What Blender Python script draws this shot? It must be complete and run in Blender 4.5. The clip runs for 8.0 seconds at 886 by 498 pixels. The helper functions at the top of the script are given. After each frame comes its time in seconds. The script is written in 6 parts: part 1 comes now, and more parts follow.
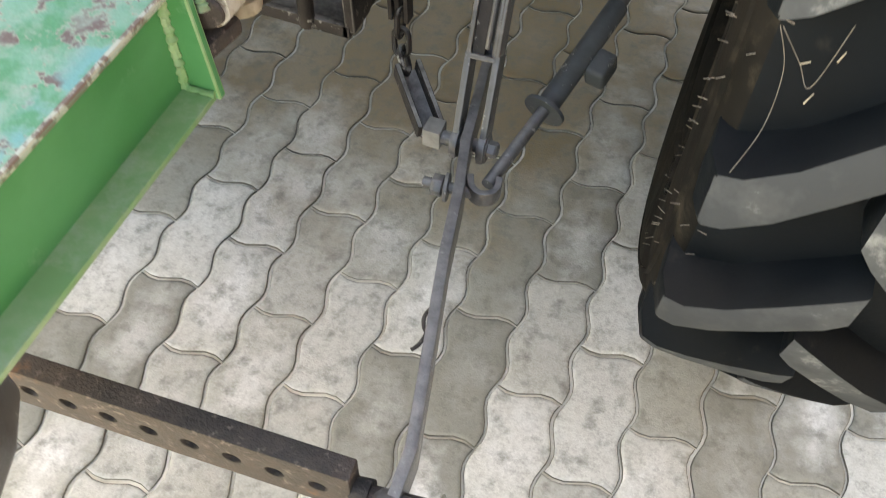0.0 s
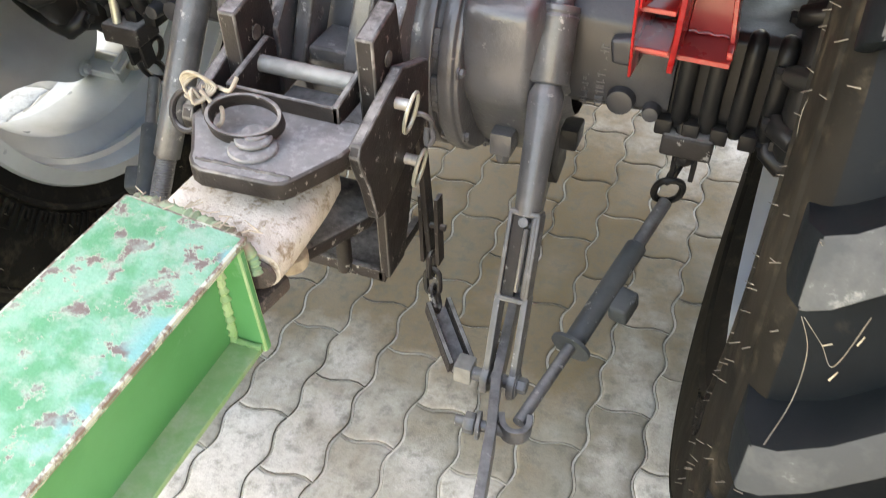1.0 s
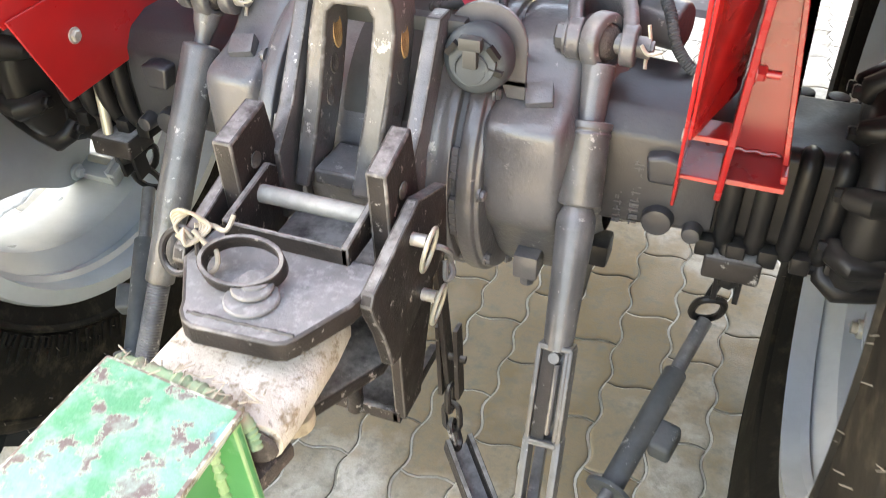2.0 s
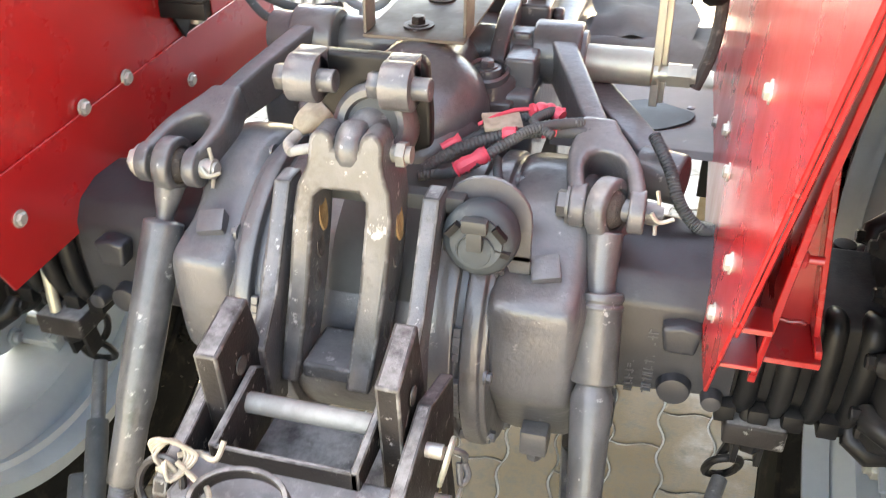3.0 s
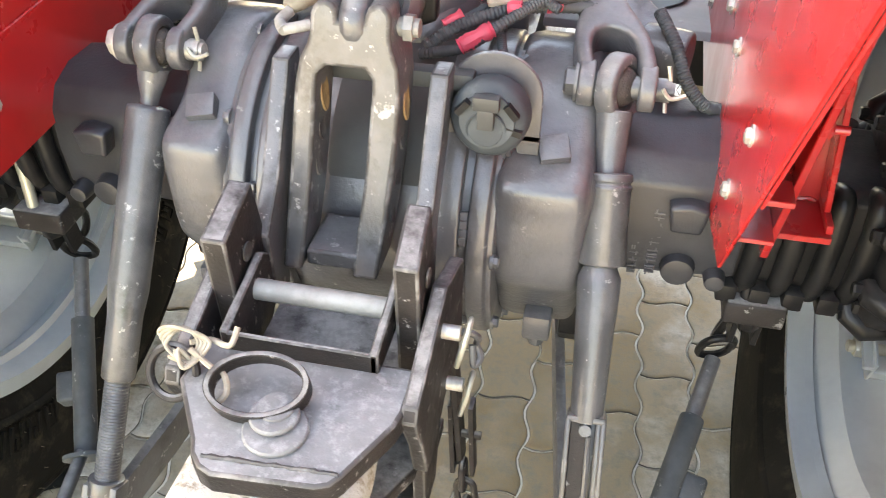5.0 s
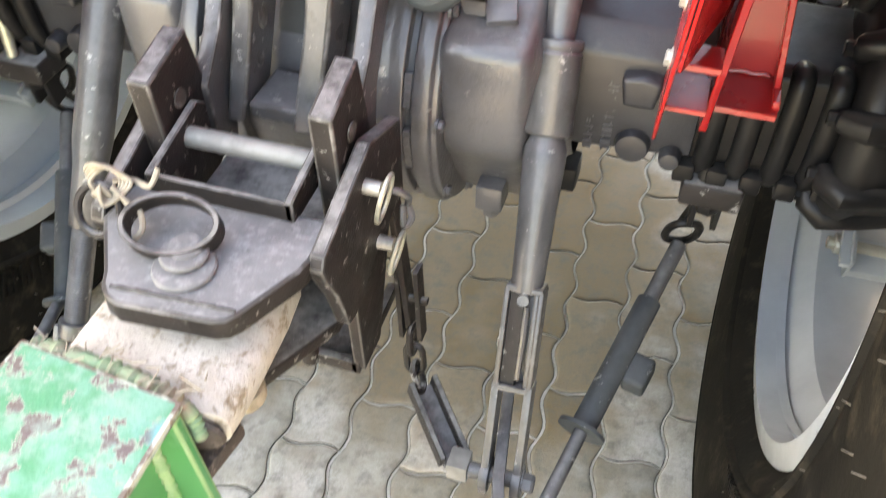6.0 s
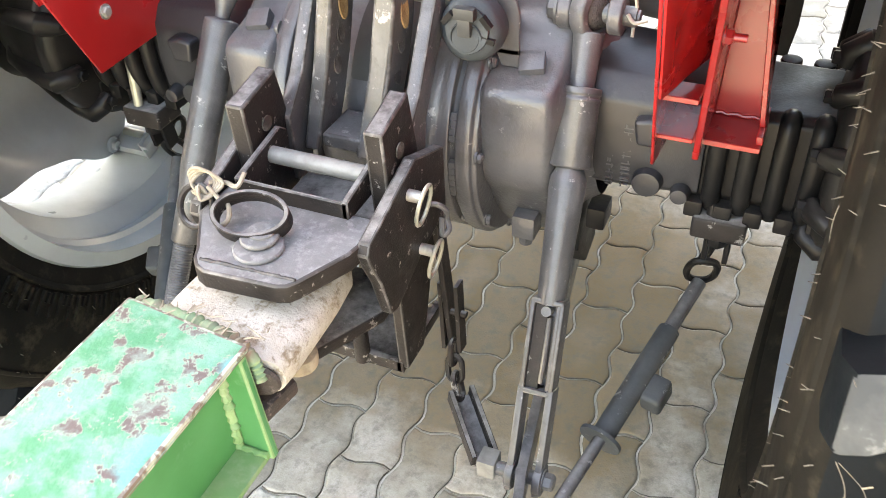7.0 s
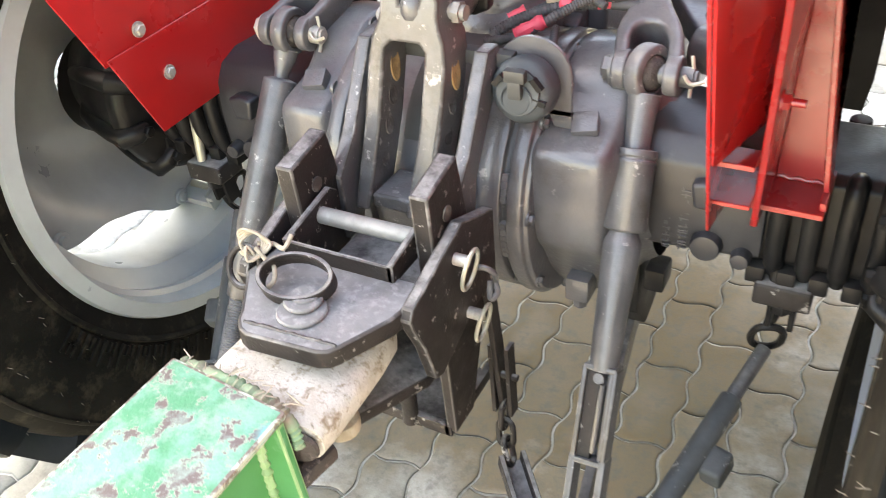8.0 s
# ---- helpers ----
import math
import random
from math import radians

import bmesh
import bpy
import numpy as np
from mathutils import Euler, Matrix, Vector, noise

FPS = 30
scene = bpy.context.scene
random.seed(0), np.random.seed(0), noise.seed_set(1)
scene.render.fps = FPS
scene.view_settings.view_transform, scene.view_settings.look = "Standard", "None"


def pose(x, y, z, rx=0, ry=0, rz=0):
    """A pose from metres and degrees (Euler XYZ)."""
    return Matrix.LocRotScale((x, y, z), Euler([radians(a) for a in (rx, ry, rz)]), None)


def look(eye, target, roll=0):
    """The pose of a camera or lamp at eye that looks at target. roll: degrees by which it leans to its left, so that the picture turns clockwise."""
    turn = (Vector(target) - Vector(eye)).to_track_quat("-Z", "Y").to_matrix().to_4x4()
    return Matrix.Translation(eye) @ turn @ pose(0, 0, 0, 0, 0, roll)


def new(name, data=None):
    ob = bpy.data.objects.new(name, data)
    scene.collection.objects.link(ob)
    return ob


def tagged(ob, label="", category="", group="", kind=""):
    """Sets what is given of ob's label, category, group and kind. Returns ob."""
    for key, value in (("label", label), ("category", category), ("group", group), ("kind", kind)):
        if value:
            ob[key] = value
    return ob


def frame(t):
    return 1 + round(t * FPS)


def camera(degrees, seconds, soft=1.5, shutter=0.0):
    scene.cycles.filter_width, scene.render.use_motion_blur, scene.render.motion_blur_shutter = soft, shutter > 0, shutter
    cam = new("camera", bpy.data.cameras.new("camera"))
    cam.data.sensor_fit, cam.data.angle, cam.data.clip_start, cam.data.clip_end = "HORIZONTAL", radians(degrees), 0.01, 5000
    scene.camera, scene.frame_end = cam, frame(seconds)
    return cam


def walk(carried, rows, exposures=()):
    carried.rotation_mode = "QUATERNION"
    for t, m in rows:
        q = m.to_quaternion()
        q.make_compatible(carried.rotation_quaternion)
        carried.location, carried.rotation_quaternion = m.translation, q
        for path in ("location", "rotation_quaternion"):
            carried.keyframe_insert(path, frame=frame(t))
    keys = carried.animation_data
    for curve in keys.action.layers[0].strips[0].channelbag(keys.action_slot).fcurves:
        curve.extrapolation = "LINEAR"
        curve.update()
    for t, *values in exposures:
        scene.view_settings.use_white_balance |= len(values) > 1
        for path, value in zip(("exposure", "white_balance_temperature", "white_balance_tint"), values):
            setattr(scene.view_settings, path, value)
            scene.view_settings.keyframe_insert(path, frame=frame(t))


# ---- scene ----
cam = camera(53.9, 8.0, soft=0.8, shutter=0.3)
PATH = [
    (0, (0.554, 0.295, 1.294), (0.164, 1.395, -0.33), 1.8),
    (0.2, (0.55, 0.302, 1.331), (0.13, 1.401, -0.286), 0.3),
    (0.5, (0.541, 0.298, 1.343), (0.069, 1.525, -0.165), 0.7),
    (0.8, (0.535, 0.305, 1.371), (0.014, 1.642, -0.021), 0.4),
    (1, (0.52, 0.305, 1.373), (-0.017, 1.695, 0.039), 0.3),
    (1.2, (0.508, 0.308, 1.374), (-0.04, 1.726, 0.074), -0.1),
    (2.3, (0.413, 0.511, 1.373), (-0.177, 1.976, 0.146), -1.3),
    (2.5, (0.392, 0.54, 1.392), (-0.203, 2.005, 0.166), -1.8),
    (2.8, (0.344, 0.563, 1.411), (-0.186, 2.119, 0.271), -1.3),
    (3, (0.312, 0.569, 1.425), (-0.142, 2.179, 0.33), -0.9),
    (3.2, (0.288, 0.575, 1.433), (-0.098, 2.211, 0.349), -0.7),
    (3.5, (0.259, 0.577, 1.426), (-0.081, 2.228, 0.351), -1.2),
    (4, (0.22, 0.567, 1.423), (-0.105, 2.213, 0.335), -1.0),
    (4.2, (0.219, 0.562, 1.414), (-0.114, 2.199, 0.315), -0.7),
    (4.5, (0.212, 0.558, 1.402), (-0.102, 2.136, 0.214), 0.3),
    (4.7, (0.219, 0.556, 1.394), (-0.097, 2.096, 0.158), 0.4),
    (5.8, (0.372, 0.579, 1.382), (-0.001, 1.982, 0.007), -0.2),
    (6, (0.392, 0.566, 1.358), (-0.022, 1.893, -0.079), -0.1),
    (6.2, (0.414, 0.543, 1.341), (-0.054, 1.833, -0.115), -0.3),
    (6.5, (0.456, 0.51, 1.374), (-0.095, 1.832, -0.022), -1.3),
    (6.8, (0.492, 0.438, 1.381), (-0.123, 1.835, 0.09), -2.2),
    (7, (0.526, 0.393, 1.39), (-0.132, 1.804, 0.133), -2.8),
    (7.2, (0.556, 0.366, 1.392), (-0.135, 1.794, 0.175), -2.9),
    (7.5, (0.566, 0.375, 1.405), (-0.181, 1.796, 0.211), -4.0),
    (7.8, (0.566, 0.402, 1.404), (-0.235, 1.809, 0.23), -5.0),
    (8, (0.544, 0.436, 1.398), (-0.289, 1.828, 0.228), -5.5),
]
walk(cam, [(t, look(eye, target, roll)) for t, eye, target, roll in PATH],
     [(0.0, 2.88, 9900, 12), (1.0, 3.52, 10000, 14), (2.5, 3.98, 10000, 14), (4.7, 3.98, 10000, 14), (6.0, 3.8, 10000, 14), (8.0, 3.88, 10000, 14)])

# ---- light ----
world = bpy.data.worlds.new("world")
scene.world = world
world.use_nodes = True
wn = world.node_tree
sky = wn.nodes.new("ShaderNodeTexSky")
sky.sky_type = "NISHITA"
sky.sun_disc = False
sky.sun_elevation = radians(38)
sky.sun_rotation = radians(270)
wn.links.new(sky.outputs["Color"], wn.nodes["Background"].inputs["Color"])
wn.nodes["Background"].inputs["Strength"].default_value = 0.15
sun = new("sun", bpy.data.lights.new("sun", "SUN"))
sun.data.energy = 4.0
sun.data.angle = radians(0.5)
sun.data.color = (1.0, 0.95, 0.88)
sun.matrix_world = look((-3.94, 0.0, 3.08), (0, 0, 0))
tagged(sun, kind="structure")


# ---- materials ----
def mat(name):
    m = bpy.data.materials.new(name)
    m.use_nodes = True
    return m, m.node_tree.nodes, m.node_tree.links, m.node_tree.nodes["Principled BSDF"]


def surface(name, base, alt, rough=0.5, metal=0.0, scale=12.0, mix=(0.42, 0.62), fine=220.0, bump=0.15, dust=None, dust_at=(0.55, 0.75), dust_scale=30.0, spec=0.5, third=None, third_at=(0.6, 0.66), third_scale=9.0, halo=None, coat=0.0, bump_dist=0.001, toplit_dust=None, toplit_dust_at=(0.55, 1.0)):
    """A painted, cast or worn surface: two colours in large patches, specks of dust, fine relief."""
    m, n, l, b = mat(name)
    geo = n.new("ShaderNodeNewGeometry")

    def noise_tex(s, detail=6.0, rough_=0.6):
        t = n.new("ShaderNodeTexNoise")
        t.inputs["Scale"].default_value = s
        t.inputs["Detail"].default_value = detail
        t.inputs["Roughness"].default_value = rough_
        l.new(geo.outputs["Position"], t.inputs["Vector"])
        return t

    def ramp(src, a, c):
        r = n.new("ShaderNodeMapRange")
        r.inputs["From Min"].default_value, r.inputs["From Max"].default_value = a, c
        l.new(src, r.inputs["Value"])
        return r.outputs["Result"]

    def blend(fac, a, c):
        x = n.new("ShaderNodeMix")
        x.data_type = "RGBA"
        l.new(fac, x.inputs["Factor"])
        for v, s in ((a, x.inputs["A"]), (c, x.inputs["B"])):
            if isinstance(v, tuple):
                s.default_value = (*v, 1)
            else:
                l.new(v, s)
        return x.outputs["Result"]

    big = noise_tex(scale)
    col = blend(ramp(big.outputs["Fac"], *mix), base, alt)
    if third:
        t3 = noise_tex(third_scale, 9.0, 0.68)
        f3 = ramp(t3.outputs["Fac"], *third_at)
        if halo:
            # pale lifted rim of paint round each flake
            col = blend(ramp(t3.outputs["Fac"], third_at[0] - 0.022, third_at[0] - 0.006), col, halo)
        col = blend(f3, col, third)
    if dust:
        d = noise_tex(dust_scale, 8.0, 0.7)
        col = blend(ramp(d.outputs["Fac"], *dust_at), col, dust)
    if toplit_dust:
        # settled dust on upward faces, its tone also painting in light from above
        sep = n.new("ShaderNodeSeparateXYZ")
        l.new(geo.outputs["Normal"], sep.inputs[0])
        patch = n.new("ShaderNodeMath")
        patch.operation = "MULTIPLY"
        l.new(ramp(sep.outputs["Z"], *toplit_dust_at), patch.inputs[0])
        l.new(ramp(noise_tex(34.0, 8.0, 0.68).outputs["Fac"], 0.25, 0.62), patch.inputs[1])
        col = blend(patch.outputs[0], col, toplit_dust)
    l.new(col, b.inputs["Base Color"])
    small = noise_tex(fine, 4.0)
    rr = n.new("ShaderNodeMapRange")
    rr.inputs["From Min"].default_value, rr.inputs["From Max"].default_value = 0.3, 0.7
    rr.inputs["To Min"].default_value, rr.inputs["To Max"].default_value = max(0.05, rough - 0.12), min(1.0, rough + 0.15)
    l.new(big.outputs["Fac"], rr.inputs["Value"])
    l.new(rr.outputs["Result"], b.inputs["Roughness"])
    b.inputs["Metallic"].default_value = metal
    b.inputs["Specular IOR Level"].default_value = spec
    b.inputs["Coat Weight"].default_value = coat
    b.inputs["Coat Roughness"].default_value = 0.19
    if bump:
        bp = n.new("ShaderNodeBump")
        bp.inputs["Strength"].default_value = bump
        bp.inputs["Distance"].default_value = bump_dist
        add = n.new("ShaderNodeMath")
        add.operation = "ADD"
        l.new(small.outputs["Fac"], add.inputs[0])
        l.new(big.outputs["Fac"], add.inputs[1])
        l.new(add.outputs[0], bp.inputs["Height"])
        l.new(bp.outputs["Normal"], b.inputs["Normal"])
    return m


def paver_material(name, per_island):
    m, n, l, b = mat(name)
    geo = n.new("ShaderNodeNewGeometry")
    if per_island:
        rnd = geo.outputs["Random Per Island"]
    else:
        rnd = n.new("ShaderNodeObjectInfo").outputs["Random"]
    cr = n.new("ShaderNodeValToRGB")
    els = cr.color_ramp.elements
    els[0].position, els[0].color = 0.0, (0.235, 0.228, 0.195, 1)
    els[1].position, els[1].color = 1.0, (0.74, 0.73, 0.69, 1)
    for p, c in ((0.3, (0.35, 0.342, 0.298, 1)), (0.6, (0.57, 0.565, 0.525, 1)), (0.8, (0.435, 0.428, 0.382, 1))):
        els.new(p).color = c
    l.new(rnd, cr.inputs["Fac"])

    def tex(s, d=7.0, r=0.62):
        t = n.new("ShaderNodeTexNoise")
        t.inputs["Scale"].default_value, t.inputs["Detail"].default_value, t.inputs["Roughness"].default_value = s, d, r
        l.new(geo.outputs["Position"], t.inputs["Vector"])
        return t.outputs["Fac"]

    def rng(src, a, c, lo=0.0, hi=1.0):
        r = n.new("ShaderNodeMapRange")
        r.inputs["From Min"].default_value, r.inputs["From Max"].default_value = a, c
        r.inputs["To Min"].default_value, r.inputs["To Max"].default_value = lo, hi
        l.new(src, r.inputs["Value"])
        return r.outputs["Result"]

    def blend(fac, a, c, mode="MIX"):
        x = n.new("ShaderNodeMix")
        x.data_type, x.blend_type = "RGBA", mode
        if isinstance(fac, float):
            x.inputs["Factor"].default_value = fac
        else:
            l.new(fac, x.inputs["Factor"])
        l.new(a, x.inputs["A"])
        if isinstance(c, tuple):
            x.inputs["B"].default_value = (*c, 1)
        else:
            l.new(c, x.inputs["B"])
        return x.outputs["Result"]

    pale = tex(6.5, 5.0, 0.55)
    col = blend(rng(pale, 0.56, 0.70, 0.0, 0.55), cr.outputs["Color"], (0.52, 0.515, 0.49))
    if not per_island:
        # pale lime bloom in the middle of some blocks
        tc = n.new("ShaderNodeTexCoord")
        off = n.new("ShaderNodeVectorMath")
        off.operation = "SUBTRACT"
        off.inputs[1].default_value = (0.056, 0.118, 0.0)
        l.new(tc.outputs["Object"], off.inputs[0])
        sq = n.new("ShaderNodeVectorMath")
        sq.operation = "MULTIPLY"
        sq.inputs[1].default_value = (1.0, 0.42, 0.0)
        l.new(off.outputs[0], sq.inputs[0])
        ln = n.new("ShaderNodeVectorMath")
        ln.operation = "LENGTH"
        l.new(sq.outputs[0], ln.inputs[0])
        wob = n.new("ShaderNodeMath")
        wob.operation = "MULTIPLY_ADD"
        l.new(tex(16.0, 3.0, 0.5), wob.inputs[0])
        wob.inputs[1].default_value = 0.11
        l.new(ln.outputs["Value"], wob.inputs[2])
        many = n.new("ShaderNodeMath")
        many.operation = "FRACT"
        mul = n.new("ShaderNodeMath")
        mul.operation = "MULTIPLY"
        mul.inputs[1].default_value = 7.31
        l.new(rnd, mul.inputs[0])
        l.new(mul.outputs[0], many.inputs[0])
        amount = n.new("ShaderNodeMath")
        amount.operation = "MULTIPLY"
        l.new(rng(wob.outputs[0], 0.060, 0.104, 0.95, 0.0), amount.inputs[0])
        l.new(rng(many.outputs[0], 0.25, 0.95, 0.0, 1.0), amount.inputs[1])
        col = blend(amount.outputs[0], col, (0.72, 0.715, 0.69))
    brown = tex(2.3, 4.0)
    col = blend(rng(brown, 0.52, 0.70, 0.0, 0.30), col, (0.25, 0.205, 0.135))
    # ragged brown patch round one spot: shade and warm bounce painted into the blocks
    sub_ = n.new("ShaderNodeVectorMath")
    sub_.operation = "SUBTRACT"
    sub_.inputs[1].default_value = (0.02, 1.90, 0.0)
    l.new(geo.outputs["Position"], sub_.inputs[0])
    far_ = n.new("ShaderNodeVectorMath")
    far_.operation = "LENGTH"
    l.new(sub_.outputs[0], far_.inputs[0])
    ragged = n.new("ShaderNodeMath")
    ragged.operation = "MULTIPLY_ADD"
    l.new(tex(5.0, 7.0, 0.6), ragged.inputs[0])
    ragged.inputs[1].default_value = 0.9
    l.new(far_.outputs["Value"], ragged.inputs[2])
    col = blend(rng(ragged.outputs[0], 0.90, 1.26, 0.85, 0.0), col, (0.185, 0.118, 0.042))
    grime = tex(26.0, 9.0, 0.7)
    col = blend(rng(grime, 0.50, 0.68, 0.0, 0.72), col, (0.13, 0.127, 0.105))
    fine = tex(260.0, 3.0)
    mid = tex(75.0, 6.0, 0.7)
    col = blend(rng(mid, 0.45, 0.70, 0.0, 0.35), col, (0.16, 0.15, 0.125))
    col = blend(rng(fine, 0.35, 0.7, 0.0, 0.16), col, (0.12, 0.115, 0.10))
    l.new(col, b.inputs["Base Color"])
    l.new(rng(pale, 0.35, 0.7, 0.85, 0.62), b.inputs["Roughness"])
    bp = n.new("ShaderNodeBump")
    bp.inputs["Strength"].default_value, bp.inputs["Distance"].default_value = 0.45, 0.0016
    mx = n.new("ShaderNodeMath")
    mx.operation = "ADD"
    l.new(fine, mx.inputs[0])
    l.new(grime, mx.inputs[1])
    l.new(mx.outputs[0], bp.inputs["Height"])
    l.new(bp.outputs["Normal"], b.inputs["Normal"])
    return m


# dark block edges: the joint's thin shadow line put into the colour
PAVER_EDGE = surface("dark_paver_edge", (0.10, 0.092, 0.072), (0.19, 0.178, 0.145), 0.9, scale=14, fine=300, bump=0.5)
PAVER = paver_material("paver_concrete", False)
PAVER_FAR = paver_material("paver_concrete_far", True)
SAND = surface("joint_sand", (0.66, 0.635, 0.55), (0.40, 0.375, 0.31), 0.95, scale=9, fine=400, bump=0.4)
CAST = surface("grey_painted_casting", (0.060, 0.060, 0.065), (0.088, 0.087, 0.092), 0.42, scale=9, mix=(0.35, 0.75), dust=(0.24, 0.23, 0.225), dust_at=(0.63, 0.68), dust_scale=40, fine=130, bump=0.7, bump_dist=0.0016, coat=0.6, spec=0.4, toplit_dust=(0.16, 0.156, 0.154), toplit_dust_at=(0.65, 1.15), third=(0.044, 0.040, 0.041), third_at=(0.54, 0.68), third_scale=8)
WORN = surface("worn_dusty_edge", (0.045, 0.042, 0.040), (0.155, 0.15, 0.145), 0.55, scale=36, mix=(0.50, 0.66), fine=300, bump=0.5)
YOKE = surface("dark_forged_paint", (0.056, 0.056, 0.058), (0.092, 0.091, 0.093), 0.46, scale=16, dust=(0.28, 0.27, 0.262), dust_at=(0.61, 0.65), dust_scale=50, fine=230, bump=0.7, coat=0.4, toplit_dust=(0.13, 0.128, 0.126), toplit_dust_at=(0.7, 1.1), third=(0.028, 0.025, 0.024), third_at=(0.58, 0.70), third_scale=15)
# same grey paint as the castings, darkened for the shade on the trumpets
TRUMPET = surface("shaded_casting_paint", (0.019, 0.019, 0.022), (0.030, 0.030, 0.033), 0.42, scale=11, dust=(0.090, 0.085, 0.083), dust_at=(0.62, 1.0), dust_scale=18, fine=220, bump=0.45, coat=0.2, spec=0.35)
STEEL = surface("grey_painted_steel", (0.050, 0.051, 0.055), (0.084, 0.084, 0.088), 0.46, scale=18, dust=(0.26, 0.255, 0.25), dust_at=(0.615, 0.650), dust_scale=48, fine=300, bump=0.6, coat=0.45, toplit_dust=(0.20, 0.196, 0.192), toplit_dust_at=(0.6, 1.05), third=(0.030, 0.028, 0.027), third_at=(0.56, 0.68), third_scale=14)
HITCH = surface("dark_hitch_paint", (0.014, 0.012, 0.0115), (0.024, 0.020, 0.019), 0.5, coat=0.0, spec=0.25, scale=22, dust=(0.22, 0.21, 0.20), dust_at=(0.605, 0.645), dust_scale=55, fine=260, bump=0.6, toplit_dust=(0.25, 0.245, 0.235), toplit_dust_at=(0.7, 0.98))
DUSTY = surface("dusty_hitch_plate", (0.185, 0.188, 0.188), (0.120, 0.121, 0.121), 0.55, scale=11, dust=(0.31, 0.312, 0.305), dust_at=(0.50, 0.80), dust_scale=90, fine=260, bump=0.5, third=(0.075, 0.072, 0.072), third_at=(0.60, 0.72), third_scale=26)
BLACK = surface("black_painted_casting", (0.006, 0.006, 0.0065), (0.012, 0.0114, 0.0115), 0.42, coat=0.04, spec=0.2, scale=16, dust=(0.040, 0.037, 0.034), dust_at=(0.62, 0.98), dust_scale=30, fine=240, bump=0.35, toplit_dust=(0.055, 0.052, 0.05), toplit_dust_at=(0.7, 1.15))
RED = surface("red_gloss_paint", (0.36, 0.011, 0.012), (0.31, 0.009, 0.010), 0.28, scale=4, fine=500, bump=0.02, spec=0.5, dust=(0.33, 0.050, 0.048), dust_at=(0.62, 0.95), dust_scale=9, coat=0.4)
RIM = surface("silver_rim_paint", (0.35, 0.39, 0.405), (0.31, 0.345, 0.36), 0.36, metal=0.15, scale=7, fine=420, bump=0.05, dust=(0.27, 0.275, 0.265), dust_at=(0.62, 0.95), dust_scale=7)
RUBBER = surface("tyre_rubber", (0.0026, 0.0044, 0.0062), (0.0045, 0.0066, 0.0086), 0.55, spec=0.07, scale=9, fine=160, bump=0.3, dust=(0.026, 0.025, 0.022), dust_at=(0.62, 0.85), dust_scale=20)
SIDEWALL = surface("dusty_sidewall_rubber", (0.006, 0.0060, 0.0055), (0.011, 0.0105, 0.0092), 0.7, spec=0.05, scale=7, fine=160, bump=0.5, dust=(0.046, 0.040, 0.030), dust_at=(0.52, 0.84), dust_scale=22)
LUG = surface("worn_lug_rubber", (0.036, 0.042, 0.047), (0.068, 0.075, 0.079), 0.8, spec=0.15, scale=13, fine=160, bump=0.4, dust=(0.22, 0.235, 0.235), dust_at=(0.55, 0.70), dust_scale=13)
GREEN = surface("green_trailer_paint", (0.045, 0.235, 0.085), (0.065, 0.28, 0.115), 0.40, scale=7, fine=240, bump=0.15, dust=(0.24, 0.40, 0.27), dust_at=(0.62, 0.90), dust_scale=22)
GREEN_PALE = surface("dusty_green_paint", (0.17, 0.34, 0.15), (0.28, 0.41, 0.24), 0.55, scale=9, fine=240, bump=0.2, dust=(0.36, 0.44, 0.33), dust_at=(0.5, 0.8), dust_scale=20)
GREEN_WORN = surface("worn_green_paint", (0.066, 0.29, 0.155), (0.17, 0.39, 0.29), 0.50, scale=20, mix=(0.44, 0.60), fine=260, bump=0.9, third=(0.150, 0.116, 0.110), third_at=(0.562, 0.586), third_scale=30.0, halo=(0.32, 0.38, 0.30), dust=(0.27, 0.40, 0.33), dust_at=(0.48, 0.70), dust_scale=36)
GREEN_EDGE = surface("chipped_paint_edge", (0.19, 0.145, 0.12), (0.46, 0.50, 0.42), 0.7, scale=60, mix=(0.46, 0.54), fine=300, bump=0.8)
RUST = surface("rusted_steel", (0.030, 0.026, 0.025), (0.060, 0.048, 0.043), 0.78, scale=24, fine=220, bump=1.0, bump_dist=0.0022, dust=(0.15, 0.125, 0.11), dust_at=(0.56, 0.66), dust_scale=70, third=(0.20, 0.10, 0.045), third_at=(0.62, 0.75), third_scale=12)
WELD = surface("weld_bead", (0.20, 0.33, 0.19), (0.25, 0.21, 0.16), 0.65, scale=26, dust=(0.42, 0.40, 0.30), dust_at=(0.55, 0.7), dust_scale=70, fine=300, bump=0.6)
WHITE = surface("worn_white_paint", (0.54, 0.525, 0.48), (0.42, 0.395, 0.34), 0.6, scale=22, fine=240, bump=0.8, third=(0.24, 0.19, 0.13), third_at=(0.54, 0.64), third_scale=38, dust=(0.20, 0.165, 0.12), dust_at=(0.56, 0.68), dust_scale=120, bump_dist=0.002)
OLIVE = surface("dusty_brown_plating", (0.125, 0.105, 0.082), (0.095, 0.078, 0.060), 0.5, metal=0.0, scale=14, fine=300, bump=0.1, dust=(0.22, 0.20, 0.17), dust_at=(0.55, 0.9), dust_scale=22)
ZINC = surface("zinc_plated_steel", (0.40, 0.39, 0.32), (0.34, 0.335, 0.29), 0.40, metal=0.55, scale=18, fine=300, bump=0.1, dust=(0.34, 0.325, 0.28), dust_at=(0.55, 0.9), dust_scale=30)
BRIGHT = surface("bare_bolt_steel", (0.48, 0.46, 0.42), (0.34, 0.32, 0.29), 0.42, metal=0.6, scale=60, fine=300, bump=0.2)
